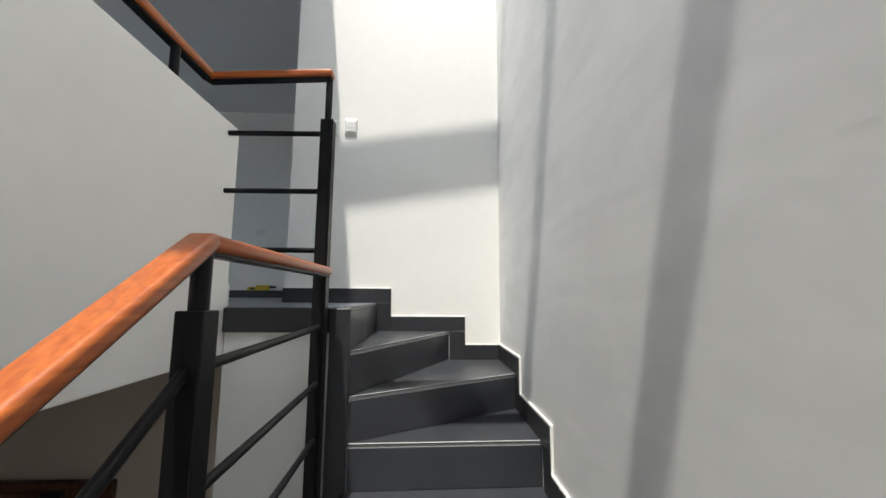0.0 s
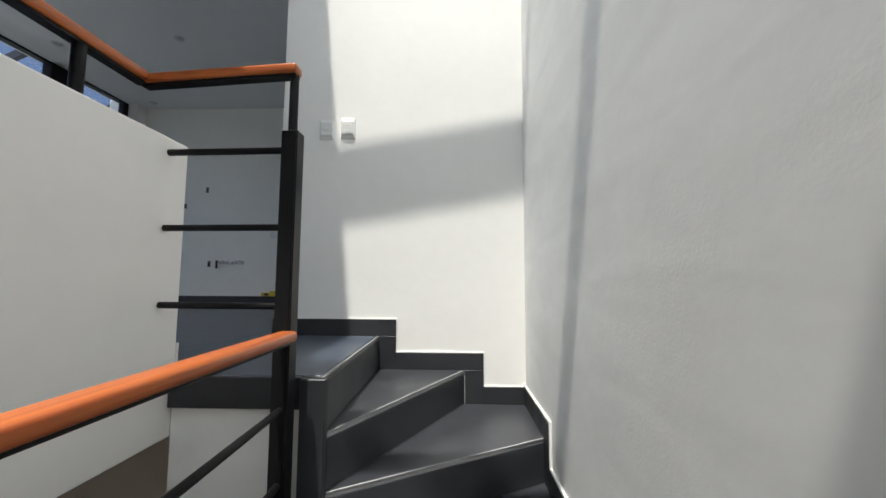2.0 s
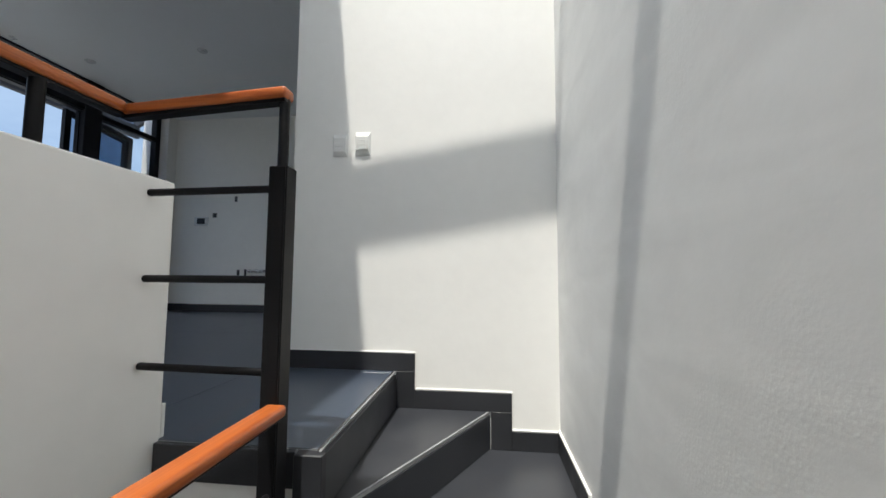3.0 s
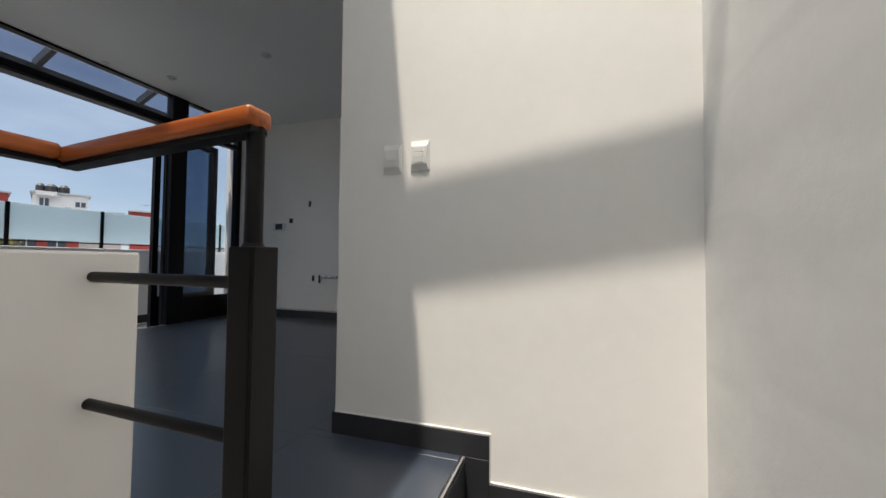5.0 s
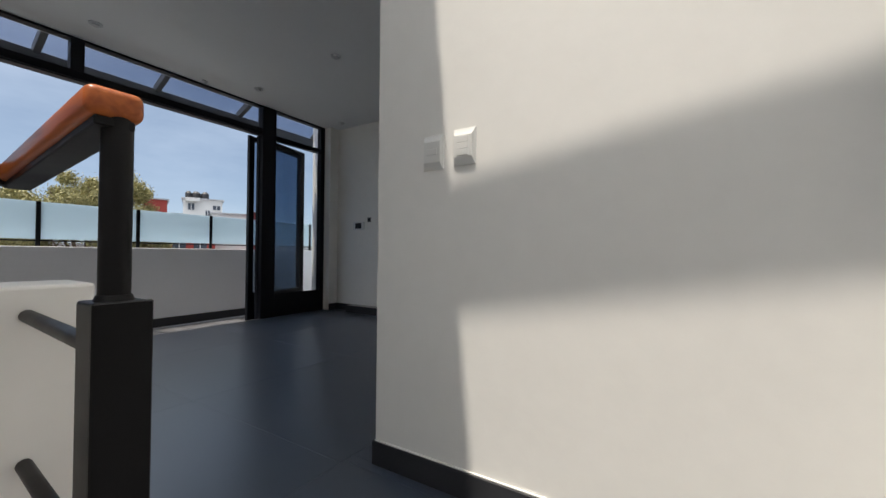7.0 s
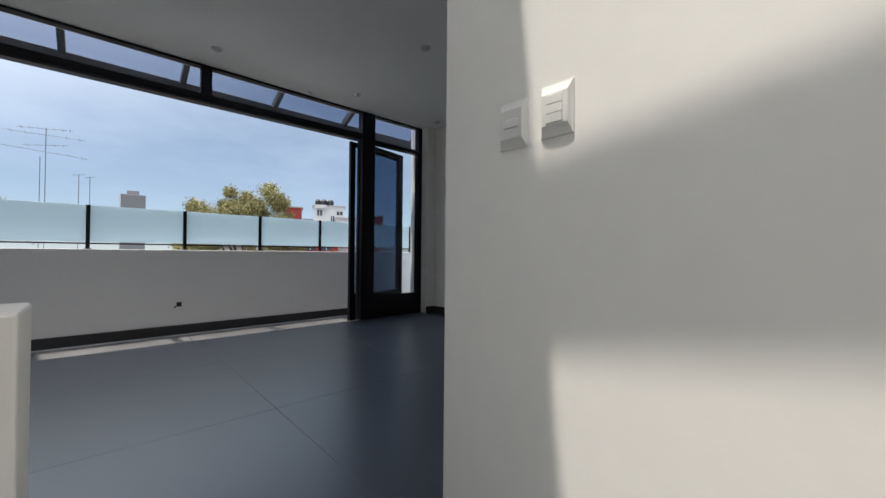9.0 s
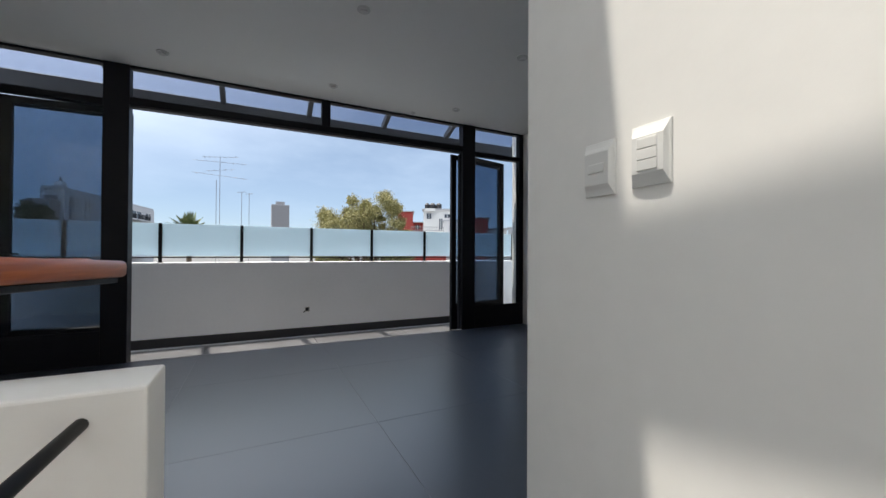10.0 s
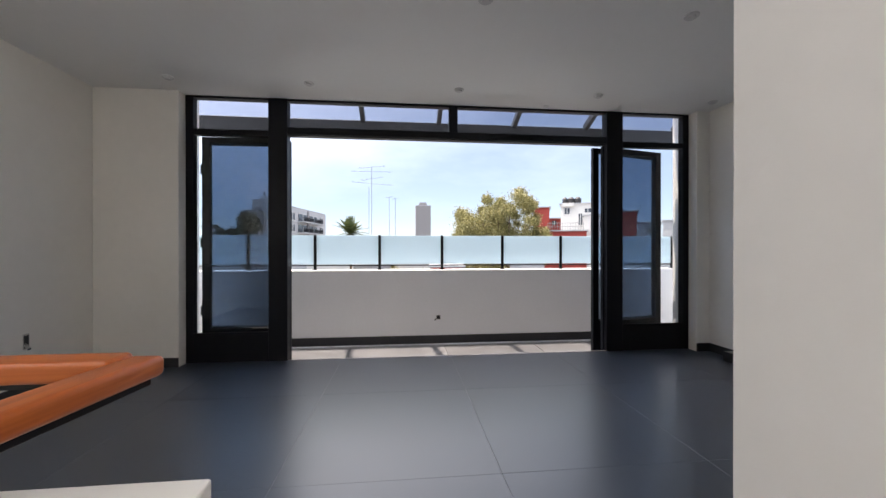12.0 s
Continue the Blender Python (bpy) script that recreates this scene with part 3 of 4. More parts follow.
for y0, y1 in ((IN_S, COL_S[0]), (COL_N[1], IN_N)):
    fr("transom_bar", ALU, D0, D1, y0, y1, SIDE_LO, SIDE_HI)
    fr("kick_panel", ALU, D0, D1, y0, y1, TER_Z, KICK)
    fr("kick_bead", ALU, D1 - 0.010, D1 + 0.006, y0, y1, KICK - 0.012, KICK + 0.012)
    for z0, z1 in ((KICK, SIDE_LO), (SIDE_HI, HEAD)):
        p = fr("pane", CLEAR, -0.046, -0.040, y0, y1, z0, z1, 0)
        p.visible_shadow = False
for y0, y1 in ((COL_S[1], MULL[0]), (MULL[1], COL_N[0])):
    p = fr("pane", CLEAR, -0.046, -0.040, y0, y1, BAR_HI, HEAD, 0)
    p.visible_shadow = False
# unseen overhang, added and sized so the terrace sun stops at the doors
structure("sun_edge_overhang", box(bmesh.new(), -3.68, FLANK_X - 0.25, -3.621, 2.96, 3.05, 3.25), TERRACE_PAINT, "unseen rendered overhang added to end the sun at the doors", "wall")
structure("wall_lintel", box(bmesh.new(), FLANK_X - 0.25, FLANK_X - 0.02, JAMB_S, JAMB_N, CEIL_Z + 0.2, 3.25), TERRACE_PAINT, "rendered lintel above the doors", "wall")

# folding leaves
def leaf(hinge, angle, w, mirrored, handle=False):
    d = thing("folding_door", "open folding door leaf with black frame and tinted glass", "door", "folding terrace doors", (*hinge, 0.0))
    d.rotation_euler = (0, 0, angle)
    h, s, z0 = 2.285, 0.082, TER_Z + 0.012
    part("stile", box(bmesh.new(), 0, s, -0.02, 0.02, z0, h, 0.003), ALU, d)
    part("stile", box(bmesh.new(), w - s, w, -0.02, 0.02, z0, h, 0.003), ALU, d)
    part("top_rail", box(bmesh.new(), s, w - s, -0.02, 0.02, h - 0.058, h, 0.003), ALU, d)
    part("bottom_rail", box(bmesh.new(), s, w - s, -0.02, 0.02, z0, KICK + 0.036, 0.003), ALU, d)
    g = part("pane", box(bmesh.new(), s, w - s, -0.003, 0.003, KICK + 0.036, h - 0.058), TINTED, d, "grey tinted glass")
    g.visible_shadow = False
    for z in (0.5, 1.2, 1.95):
        part("hinge", rod(bmesh.new(), (w + 0.004, mirrored * 0.024, z - 0.05), (w + 0.004, mirrored * 0.024, z + 0.05), 0.007, 10), ALU, d)
    if handle:
        plate = part("lock_plate", box(bmesh.new(), w - s + 0.008, w - s + 0.034, mirrored * 0.020 - 0.004, mirrored * 0.020 + 0.004, 0.84, 1.06, 0.002), ALU, d)
        b = rod(bmesh.new(), (w - s + 0.021, mirrored * 0.022, 0.97), (w - s + 0.021, mirrored * 0.060, 0.97), 0.009, 10)
        rod(b, (w - s + 0.026, mirrored * 0.058, 0.97), (w - s - 0.075, mirrored * 0.058, 0.965), 0.008, 10)
        part("lever", b, ALU, plate)
    return d
leaf((-3.444, 1.652), radians(103.5), 0.8685, 1, True)
leaf((-3.507, 1.57), radians(105), 1.0229, -1)
leaf((-3.488, -1.759), radians(-92), 0.8685, 1, True)
leaf((-3.584, -1.768), radians(-91), 0.8974, -1)

# ---- terrace ----
TW, TWO = -4.168, -4.429          # inner and outer face of the terrace parapet
TOP = 0.866
structure("terrace_floor", box(bmesh.new(), TWO, FLOOR_END - 0.012, -4.1, 4.0, -0.3, TER_Z - 0.012), GROUT, "tiled terrace floor, its colour paled for the sun", "floor")
b = bmesh.new()
rng = random.Random(21)
y = SOUTH
while y < NORTH:
    y1 = min(NORTH, y + rng.uniform(0.05, 0.30))
    box(b, FLOOR_END - 0.012, FLOOR_END + rng.uniform(0.001, 0.010), y, y1, TER_Z - 0.01, 0.0012, 0.0005)
    y = y1
structure("threshold", b, EDGE, "rough pale tile edge along the door opening", "trim")
structure("terrace_wall", box(bmesh.new(), TWO, TW, -4.1, 4.0, -3.0, TOP, 0.004), TERRACE_PAINT, "pale grey rendered terrace parapet", "wall")
structure("baseboard_15", box(bmesh.new(), TW, TW + 0.012, -3.8, 3.65, TER_Z, 0.039), SKIRT, "charcoal tile skirting board", "skirting")
structure("drain_channel", box(bmesh.new(), TW + 0.012, TW + 0.070, -3.8, 3.65, TER_Z - 0.01, TER_Z + 0.004, 0.002), LAMP, "pale metal drain channel along the parapet", "drain")
structure("pier_north", box(bmesh.new(), -3.657, FLANK_X - 0.25, 2.67, 2.96, -0.3, 3.05, 0.004), TERRACE_PAINT, "pale rendered pier beside the doors", "wall")
structure("pier_south", box(bmesh.new(), -3.657, FLANK_X - 0.25, -3.621, -2.733, -0.3, 3.05, 0.004), TERRACE_PAINT, "pale rendered pier beside the doors", "wall")
structure("wall_terrace_north", box(bmesh.new(), TW, -2.9, 3.65, 3.85, -0.3, TOP, 0.004), TERRACE_PAINT, "low rendered end wall of the terrace", "wall")
structure("wall_terrace_south", box(bmesh.new(), TW, -2.9, -4.0, -3.8, -0.3, TOP, 0.004), TERRACE_PAINT, "low rendered end wall of the terrace", "wall")
structure("wall_outer_north", box(bmesh.new(), FLANK_X - 0.25, 0.15, NORTH + 0.15, NORTH + 0.25, -3.0, 3.25), TERRACE_PAINT, "rendered outer wall of the house", "wall")
structure("wall_outer_south", box(bmesh.new(), FLANK_X - 0.25, -0.06, SOUTH - 0.25, SOUTH - 0.15, -3.0, 3.25), TERRACE_PAINT, "rendered outer wall of the house", "wall")
rail = thing("glass_railing", "frosted glass railing with slim black posts on the terrace parapet", "railing", at=(-4.293, 0, TOP))
PITCH_Y, GLASS_LO, GLASS_HI = 0.8038, 0.0724, 0.4391
for k in range(-5, 6):
    y = -0.073 + PITCH_Y * k
    part("post", box(bmesh.new(), -0.012, 0.012, y - 0.0165, y + 0.0165, -0.005, GLASS_HI + 0.003, 0.002), STEEL, rail)
    part("foot", box(bmesh.new(), -0.030, 0.030, y - 0.030, y + 0.030, -0.003, 0.006, 0.001), STEEL, rail)
    if k < 5:
        part("pane", box(bmesh.new(), -0.004, 0.004, y + 0.0185, y + PITCH_Y - 0.0185, GLASS_LO, GLASS_HI), FROST, rail, "frosted pale glass")
part("bottom_rail", box(bmesh.new(), -0.010, 0.010, -4.085, 3.925, 0.0502, 0.0637), STEEL, rail)
for y in (-3.9, 3.75):
    for x in (0.35, 1.1):
        part("post", box(bmesh.new(), x - 0.017, x + 0.017, y - 0.012, y + 0.012, -0.005, GLASS_HI, 0.002), STEEL, rail)
        part("pane", box(bmesh.new(), x - 0.33, x - 0.02, y - 0.004, y + 0.004, GLASS_LO, GLASS_HI), FROST, rail, "frosted pale glass")

canopy = thing("glass_canopy", "smoked glass canopy on grey steel rafters over the terrace", "canopy", at=(-4.023, 0, 2.83))
part("outer_beam", box(bmesh.new(), -0.30, -0.23, -3.3, 3.2, -0.26, -0.07, 0.003), RAFTER, canopy)
PITCH = math.atan(0.44)
ys = (-3.216, -2.097, -1.083, -0.118, 0.885, 1.879, 3.153)
for y in ys:
    b = turned_box(bmesh.new(), Matrix.Translation((0.035, y, 0.067)) @ Matrix.Rotation(-PITCH, 4, "Y"), (0.66, 0.053, 0.087), 0.003)
    part("rafter", b, RAFTER, canopy)
for y0, y1 in zip(ys, ys[1:]):
    b = turned_box(bmesh.new(), Matrix.Translation((0.015, (y0 + y1) / 2, 0.108)) @ Matrix.Rotation(-PITCH, 4, "Y"), (0.76, y1 - y0 - 0.008, 0.008))
    g = part("pane", b, ROOF_GLASS, canopy, "smoked glass")
    g.visible_shadow = False


def wall_hole(at, normal_axis, w, h, label):
    o = thing("wall_opening", label, "outlet box", "open boxes in the walls", at)
    n = {"x": (0.004, w, h), "y": (w, 0.004, h)}[normal_axis]
    part("box_rim", box(bmesh.new(), -n[0] / 2, n[0] / 2, -n[1] / 2, n[1] / 2, -h / 2, h / 2, 0.001), CONCRETE, o)
    # no hollow is cut: a dark plate stands in for its shade
    k = {"x": (0.008, w * 0.75, h * 0.8), "y": (w * 0.75, 0.008, h * 0.8)}[normal_axis]
    part("hollow_shade", box(bmesh.new(), -k[0] / 2, k[0] / 2, -k[1] / 2, k[1] / 2, -k[2] / 2, k[2] / 2), DARK, o)
    return o


# terrace wall opening with a stub of cable
t_hole = wall_hole((TW + 0.001, -0.133, 0.266), "x", 0.055, 0.055, "dark open cable outlet in the terrace parapet")
part("cable_stub", rod(bmesh.new(), (0.0, -0.03, -0.02), (0.03, -0.045, -0.03), 0.007, 8), DARK, t_hole)

# ---- kitchen wall ----
plinth = thing("kitchen_plinth", "low kitchen plinth with charcoal front and dusty mortar top", "plinth", at=(-1.418, NORTH - 0.078, 0))
part("core", box(bmesh.new(), -1.5, 1.5, -0.065, 0.08, 0.0, 0.094), CONCRETE, plinth)
part("front", box(bmesh.new(), -1.5, 1.5, -0.076, -0.065, 0.0, 0.096, 0.001), SKIRT, plinth, "charcoal tile front")
wall_hole((-2.638, NORTH, 1.296), "y", 0.07, 0.07, "open electrical box in the white kitchen wall")
wall_hole((-2.335, NORTH, 1.518), "y", 0.045, 0.085, "open electrical box in the white kitchen wall")
wall_hole((-2.257, NORTH, 0.514), "y", 0.045, 0.085, "open electrical box in the white kitchen wall")
intercom = thing("intercom", "white wall intercom with a dark screen", "intercom", at=(-2.822, NORTH, 1.214))
part("case", box(bmesh.new(), -0.10, 0.10, -0.028, 0.0, -0.058, 0.058, 0.006, 2), PLASTIC, intercom)
part("screen", box(bmesh.new(), -0.055, 0.060, -0.031, -0.027, -0.038, 0.040, 0.001), DARK, intercom)
taps = thing("pipe_stubs", "chromed water pipe stubs in a rough wall chase", "pipes", at=(-1.948, NORTH, 0.538))
b = bmesh.new()
rng = random.Random(4)
for k in range(9):
    x = -0.17 + 0.037 * k
    box(b, x, x + 0.040, -0.005 - 0.002 * (k % 2), 0.0, -0.018 - rng.uniform(0, 0.012), 0.014 + rng.uniform(0, 0.010), 0.001)
part("chase", b, CONCRETE, taps)
part("pipe", rod(bmesh.new(), (-0.17, -0.030, 0.008), (0.10, -0.030, 0.002), 0.010, 12), CHROME, taps)
part("elbow", rod(bmesh.new(), (0.10, -0.030, 0.002), (0.155, -0.034, -0.025), 0.011, 12), CHROME, taps)
part("waste_pipe", rod(bmesh.new(), (-0.185, -0.035, -0.085), (-0.185, -0.035, 0.022), 0.014, 12), DARK, taps, "dark plastic waste pipe")
for dx in (-0.10, 0.0, 0.07):
    stub_pipe = part("pipe_stub", rod(bmesh.new(), (dx, -0.060, 0.0), (dx, 0.0, 0.0), 0.011, 12), CHROME, taps)
    part("valve", rod(bmesh.new(), (dx, -0.056, -0.024), (dx, -0.056, 0.020), 0.013, 10), CHROME, stub_pipe)
wall_outlet = thing("wall_outlet", "white blank outlet plate on the kitchen wall", "outlet", at=(-1.389, NORTH, 0.905))
part("plate", box(bmesh.new(), -0.06, 0.06, -0.010, 0.0, -0.04, 0.04, 0.004, 2), PLASTIC, wall_outlet)
part("insert", box(bmesh.new(), -0.035, 0.035, -0.013, -0.009, -0.02, 0.02, 0.001), PLASTIC, wall_outlet)
level = thing("spirit_level", "yellow plastic tool lying on the kitchen plinth", "tool", at=(-1.341, NORTH - 0.10, 0.094))
b = box(bmesh.new(), -0.13, 0.15, -0.030, 0.030, 0.0, 0.050, 0.010, 2)
box(b, -0.02, 0.16, -0.026, 0.026, 0.040, 0.072, 0.009, 2)
part("body", b, YELLOW, level)
b = rod(bmesh.new(), (0.14, 0, 0.052), (0.24, 0, 0.046), 0.020, 14, 0.014)
part("nozzle", b, DARK, level, "dark plastic nozzle")
part("label", box(bmesh.new(), -0.09, -0.03, -0.0315, -0.029, 0.014, 0.038, 0.0005), DARK, level)

# south wall opening with pipe
s_hole = wall_hole((-2.634, SOUTH, 0.418), "y", 0.05, 0.12, "dark open pipe outlet in the white side wall")
part("pipe_stub", rod(bmesh.new(), (0.01, 0.0, -0.02), (0.03, 0.05, -0.05), 0.012, 10), CHROME, s_hole)

# ---- lower storey door ----
door = thing("brown_door", "dark brown wooden door in the storey below", "door", at=(-0.85, -0.75, -2.7))
part("frame", box(bmesh.new(), -0.50, 0.48, -0.03, 0.0, 0.0, 1.98, 0.004), DOOR_WOOD, door)
part("leaf", box(bmesh.new(), -0.42, 0.22, -0.045, -0.030, 0.0, 1.95, 0.003), DOOR_WOOD, door)
part("stop", box(bmesh.new(), 0.22, 0.30, -0.055, -0.030, 0.0, 1.95, 0.003), DARK, door)

# ---- city beyond the terrace ----
EYE = Vector((0.6, -0.57, 1.14))
def far(az, dist, el=0.0):
    a = radians(az)
    return Vector((EYE.x - dist * math.cos(a), EYE.y + dist * math.sin(a), EYE.z + dist * math.tan(radians(el))))
GROUND_Z = -10.0
ASPHALT = material("city_ground", (0.12, 0.12, 0.115), 0.9, vary=0.4, scale=0.02, fine=0.3, bump=0)
GREY_FACADE = material("grey_facade", (0.36, 0.37, 0.39), 0.8, vary=0.08, scale=0.3, fine=3, bump=0)
PALE_FACADE = material("pale_grey_facade", (0.46, 0.47, 0.49), 0.8, vary=0.10, scale=0.3, fine=3, bump=0)
WHITE_FACADE = material("white_facade", (0.58, 0.58, 0.57), 0.8, vary=0.10, scale=0.4, fine=4, bump=0)
RED_FACADE = material("red_facade", (0.30, 0.045, 0.035), 0.8, vary=0.12, scale=0.5, fine=4, bump=0)
TOWER_FACADE = material("tower_facade", (0.24, 0.235, 0.245), 0.8, vary=0.06, scale=0.05, fine=1, bump=0)
WINDOW_DARK = material("far_window_glass", (0.06, 0.07, 0.09), 0.15, vary=0.2, scale=0.8, bump=0)
TANK = material("black_water_tank", (0.02, 0.02, 0.022), 0.5, vary=0.1, bump=0)
ANTENNA = material("weathered_aluminium", (0.22, 0.225, 0.24), 0.5, metal=0.4, vary=0.1, bump=0)
BARK = material("brown_bark", (0.12, 0.085, 0.055), 0.9, vary=0.3, scale=3, bump=0.05, bump_scale=20)


def leaves(name, dark, light):
    m = material(name, (1, 1, 1), 0.6, bump=0)
    nt = m.node_tree
    g = nt.nodes.new("ShaderNodeNewGeometry")
    cr = nt.nodes.new("ShaderNodeValToRGB")
    cr.color_ramp.elements[0].color, cr.color_ramp.elements[1].color = (*dark, 1), (*light, 1)
    nt.links.new(g.outputs["Random Per Island"], cr.inputs[0])
    nt.links.new(cr.outputs[0], nt.nodes["Principled BSDF"].inputs["Base Color"])
    return m
LEAF_OLIVE = leaves("olive_leaves", (0.13, 0.13, 0.045), (0.40, 0.355, 0.15))
LEAF_DARK = leaves("dark_leaves", (0.02, 0.035, 0.012), (0.06, 0.08, 0.03))
PALM_LEAF = leaves("palm_leaves", (0.05, 0.08, 0.025), (0.16, 0.18, 0.07))

tagged(part("ground", box(bmesh.new(), -3000, 3000, -3000, 3000, GROUND_Z - 1, GROUND_Z), ASPHALT), "grey city ground far below the terrace", "ground", kind="structure")


def tree(base, lobes, leaf_mat, count, size, label, seed):
    rng = random.Random(seed)
    t = thing("tree", label, "tree", at=base)
    top = Vector((0, 0, min(c.z for c, r in lobes) * 0.75))
    b = bmesh.new()
    rod(b, (0, 0, 0), top, 0.34, 10, 0.22)
    for c, r in lobes:
        for k in range(4):
            tip = c + Vector((rng.uniform(-1, 1) * r.x, rng.uniform(-1, 1) * r.y, rng.uniform(-0.2, 0.8) * r.z)) * 0.75
            mid = top.lerp(tip, 0.5) + Vector((rng.uniform(-0.4, 0.4), rng.uniform(-0.4, 0.4), 0.3))
            rod(b, top, mid, 0.15, 7, 0.09)
            rod(b, mid, tip, 0.09, 6, 0.02)
    part("trunk", b, BARK, t, smooth=True)
    verts, faces = [], []
    clumps = []
    for c, r in lobes:
        for k in range(34):
            d = Vector((rng.gauss(0, 1), rng.gauss(0, 1), rng.gauss(0, 1))).normalized()
            clumps.append((c + Vector((d.x * r.x, d.y * r.y, d.z * r.z)) * rng.uniform(0.45, 1.0), rng.uniform(0.16, 0.34) * (r.x + r.z) / 2))
    for k in range(count):
        c, r = clumps[rng.randrange(len(clumps))]
        p = c + Vector((rng.gauss(0, 0.44), rng.gauss(0, 0.44), rng.gauss(0, 0.40))) * r
        u = Vector((rng.gauss(0, 1), rng.gauss(0, 1), rng.gauss(0, 1))).normalized()
        v = u.orthogonal().normalized()
        q = size * rng.uniform(0.6, 1.3)
        i = len(verts)
        verts += [p - u * q, p + v * q * 0.5, p + u * q, p - v * q * 0.5]
        faces.append((i, i + 1, i + 2, i + 3))
    me = bpy.data.meshes.new("crown")
    me.from_pydata([tuple(p) for p in verts], [], faces)
    me.materials.append(leaf_mat)
    new("crown", me).parent = t
    return t


V = Vector
h0 = -GROUND_Z
p = far(14.5, 32)
tree((p.x, p.y, GROUND_Z), [(V((0, -2.1, h0 + 3.1)), V((2.3, 2.1, 2.2))), (V((0, 1.2, h0 + 3.7)), V((2.4, 2.2, 2.3))), (V((0.3, -0.4, h0 + 4.0)), V((2.0, 1.7, 2.0))), (V((0.5, -0.4, h0 + 0.8)), V((2.6, 4.1, 2.2))), (V((0, 3.0, h0 + 1.5)), V((1.8, 1.7, 1.8))), (V((0.2, -3.2, h0 + 1.2)), V((1.8, 1.4, 1.5)))],
     LEAF_OLIVE, 120000, 0.066, "broad round tree with thin olive-green foliage", 3)
p = far(-21.4, 40)
tree((p.x, p.y, GROUND_Z), [(V((0, 0, h0 + 3.4)), V((1.3, 1.1, 1.3))), (V((0, -2.4, h0 + 2.1)), V((1.3, 1.6, 1.2)))], LEAF_DARK, 9000, 0.16, "dark green tree beyond the roofs", 5)
for az, dist, zz, sd in ((-3, 36, -1.2, 11), (5, 30, -1.4, 12), (-8, 30, -1.5, 13), (30, 38, -1.3, 14)):
    p = far(az, dist)
    tree((p.x, p.y, GROUND_Z), [(V((0, 0, h0 + zz - 0.6)), V((1.6, 2.4, 1.5)))], LEAF_OLIVE if sd % 2 else LEAF_DARK, 1800, 0.14, "low green tree between the houses", sd)

# palm
p = far(-7.9, 42)
palm = thing("palm_tree", "palm tree with a ragged green crown", "palm", at=(p.x, p.y, GROUND_Z))
b = bmesh.new()
rod(b, (0, 0, 0), (0.1, 0, h0 + 2.8), 0.26, 10, 0.2)
part("trunk", b, BARK, palm, smooth=True)
rng = random.Random(8)
verts, faces = [], []
for k in range(80):
    a, e = rng.uniform(0, math.tau), rng.uniform(-0.5, 1.35)
    d = V((math.cos(a) * math.cos(e), math.sin(a) * math.cos(e), math.sin(e)))
    side = d.cross(V((0, 0, 1))).normalized()
    q = V((0.1, 0, h0 + 2.8))
    ln = rng.uniform(1.5, 2.3)
    for j in range(14):
        f = (j + 1) / 14
        c = q + d * ln * f + V((0, 0, -0.55 * f * f * math.cos(e)))
        for sgn in (-1, 1):
            tip = c + side * sgn * 0.36 * math.sin(math.pi * min(1, f * 0.9 + 0.1)) + d * 0.12 + V((0, 0, -0.06))
            i = len(verts)
            verts += [c - d * 0.06, c + d * 0.10, tip]
            faces.append((i, i + 1, i + 2))
me = bpy.data.meshes.new("fronds")
me.from_pydata([tuple(v) for v in verts], [], faces)
me.materials.append(PALM_LEAF)
new("fronds", me).parent = palm


def building(name, corner, heading, length, depth, top, wall_mat, label, roof_rim=0.3):
    """Box house: its visible front runs from corner along heading (degrees); depth goes to the left of it."""
    o = thing(name, label, "building", at=(corner[0], corner[1], GROUND_Z))
    o.rotation_euler = (0, 0, radians(heading))
    H = top - GROUND_Z
    part("wall", box(bmesh.new(), 0, length, 0, depth, 0, H), wall_mat, o)
    part("roof", box(bmesh.new(), -0.15, length + 0.15, -0.15, depth + 0.15, H, H + roof_rim), GREY_FACADE, o)
    return o


# apartment block whose long front recedes
c0, c1 = far(-11.4, 60.5), far(-19.2, 44.5)
hd = math.degrees(math.atan2(c1.y - c0.y, c1.x - c0.x))
L = (c1 - c0).length
ap = building("apartment_building", c0, hd, L, -1.6, EYE.z + 5.0, PALE_FACADE, "pale grey apartment block with balconies and a flat dark-rimmed roof", roof_rim=0.22)
for zc in (5.15, 3.75, 2.35, 0.95):
    z = zc - GROUND_Z
    for f, half, balcony in ((0.10, 0.55, False), (0.28, 1.25, True), (0.48, 1.25, True), (0.65, 0.60, False), (0.80, 0.60, False), (0.93, 0.50, False)):
        xc = L * f
        w = part("window", box(bmesh.new(), xc - half, xc + half, -0.02, 0.05, z - 0.50, z + 0.42), WINDOW_DARK, ap)
        part("frame", box(bmesh.new(), xc - half - 0.08, xc + half + 0.08, 0.0, 0.07, z + 0.42, z + 0.52), WHITE_FACADE, w)
        part("frame", box(bmesh.new(), xc - 0.06, xc + 0.06, 0.05, 0.09, z - 0.50, z + 0.42), WHITE_FACADE, w)
        if not balcony:
            part("sill", box(bmesh.new(), xc - half - 0.08, xc + half + 0.08, 0.0, 0.12, z - 0.60, z - 0.50), WHITE_FACADE, w)
            continue
        part("balcony", box(bmesh.new(), xc - 1.5, xc + 1.5, 0.0, 0.9, z - 0.70, z - 0.56), PALE_FACADE, ap)
        bb = bmesh.new()
        for r in range(13):
            xr = xc - 1.47 + r * 0.245
            box(bb, xr - 0.03, xr + 0.03, 0.84, 0.9, z - 0.56, z - 0.05)
        box(bb, xc - 1.5, xc + 1.5, 0.82, 0.92, z - 0.10, z - 0.02)
        part("balcony_rail", bb, ALU, ap)
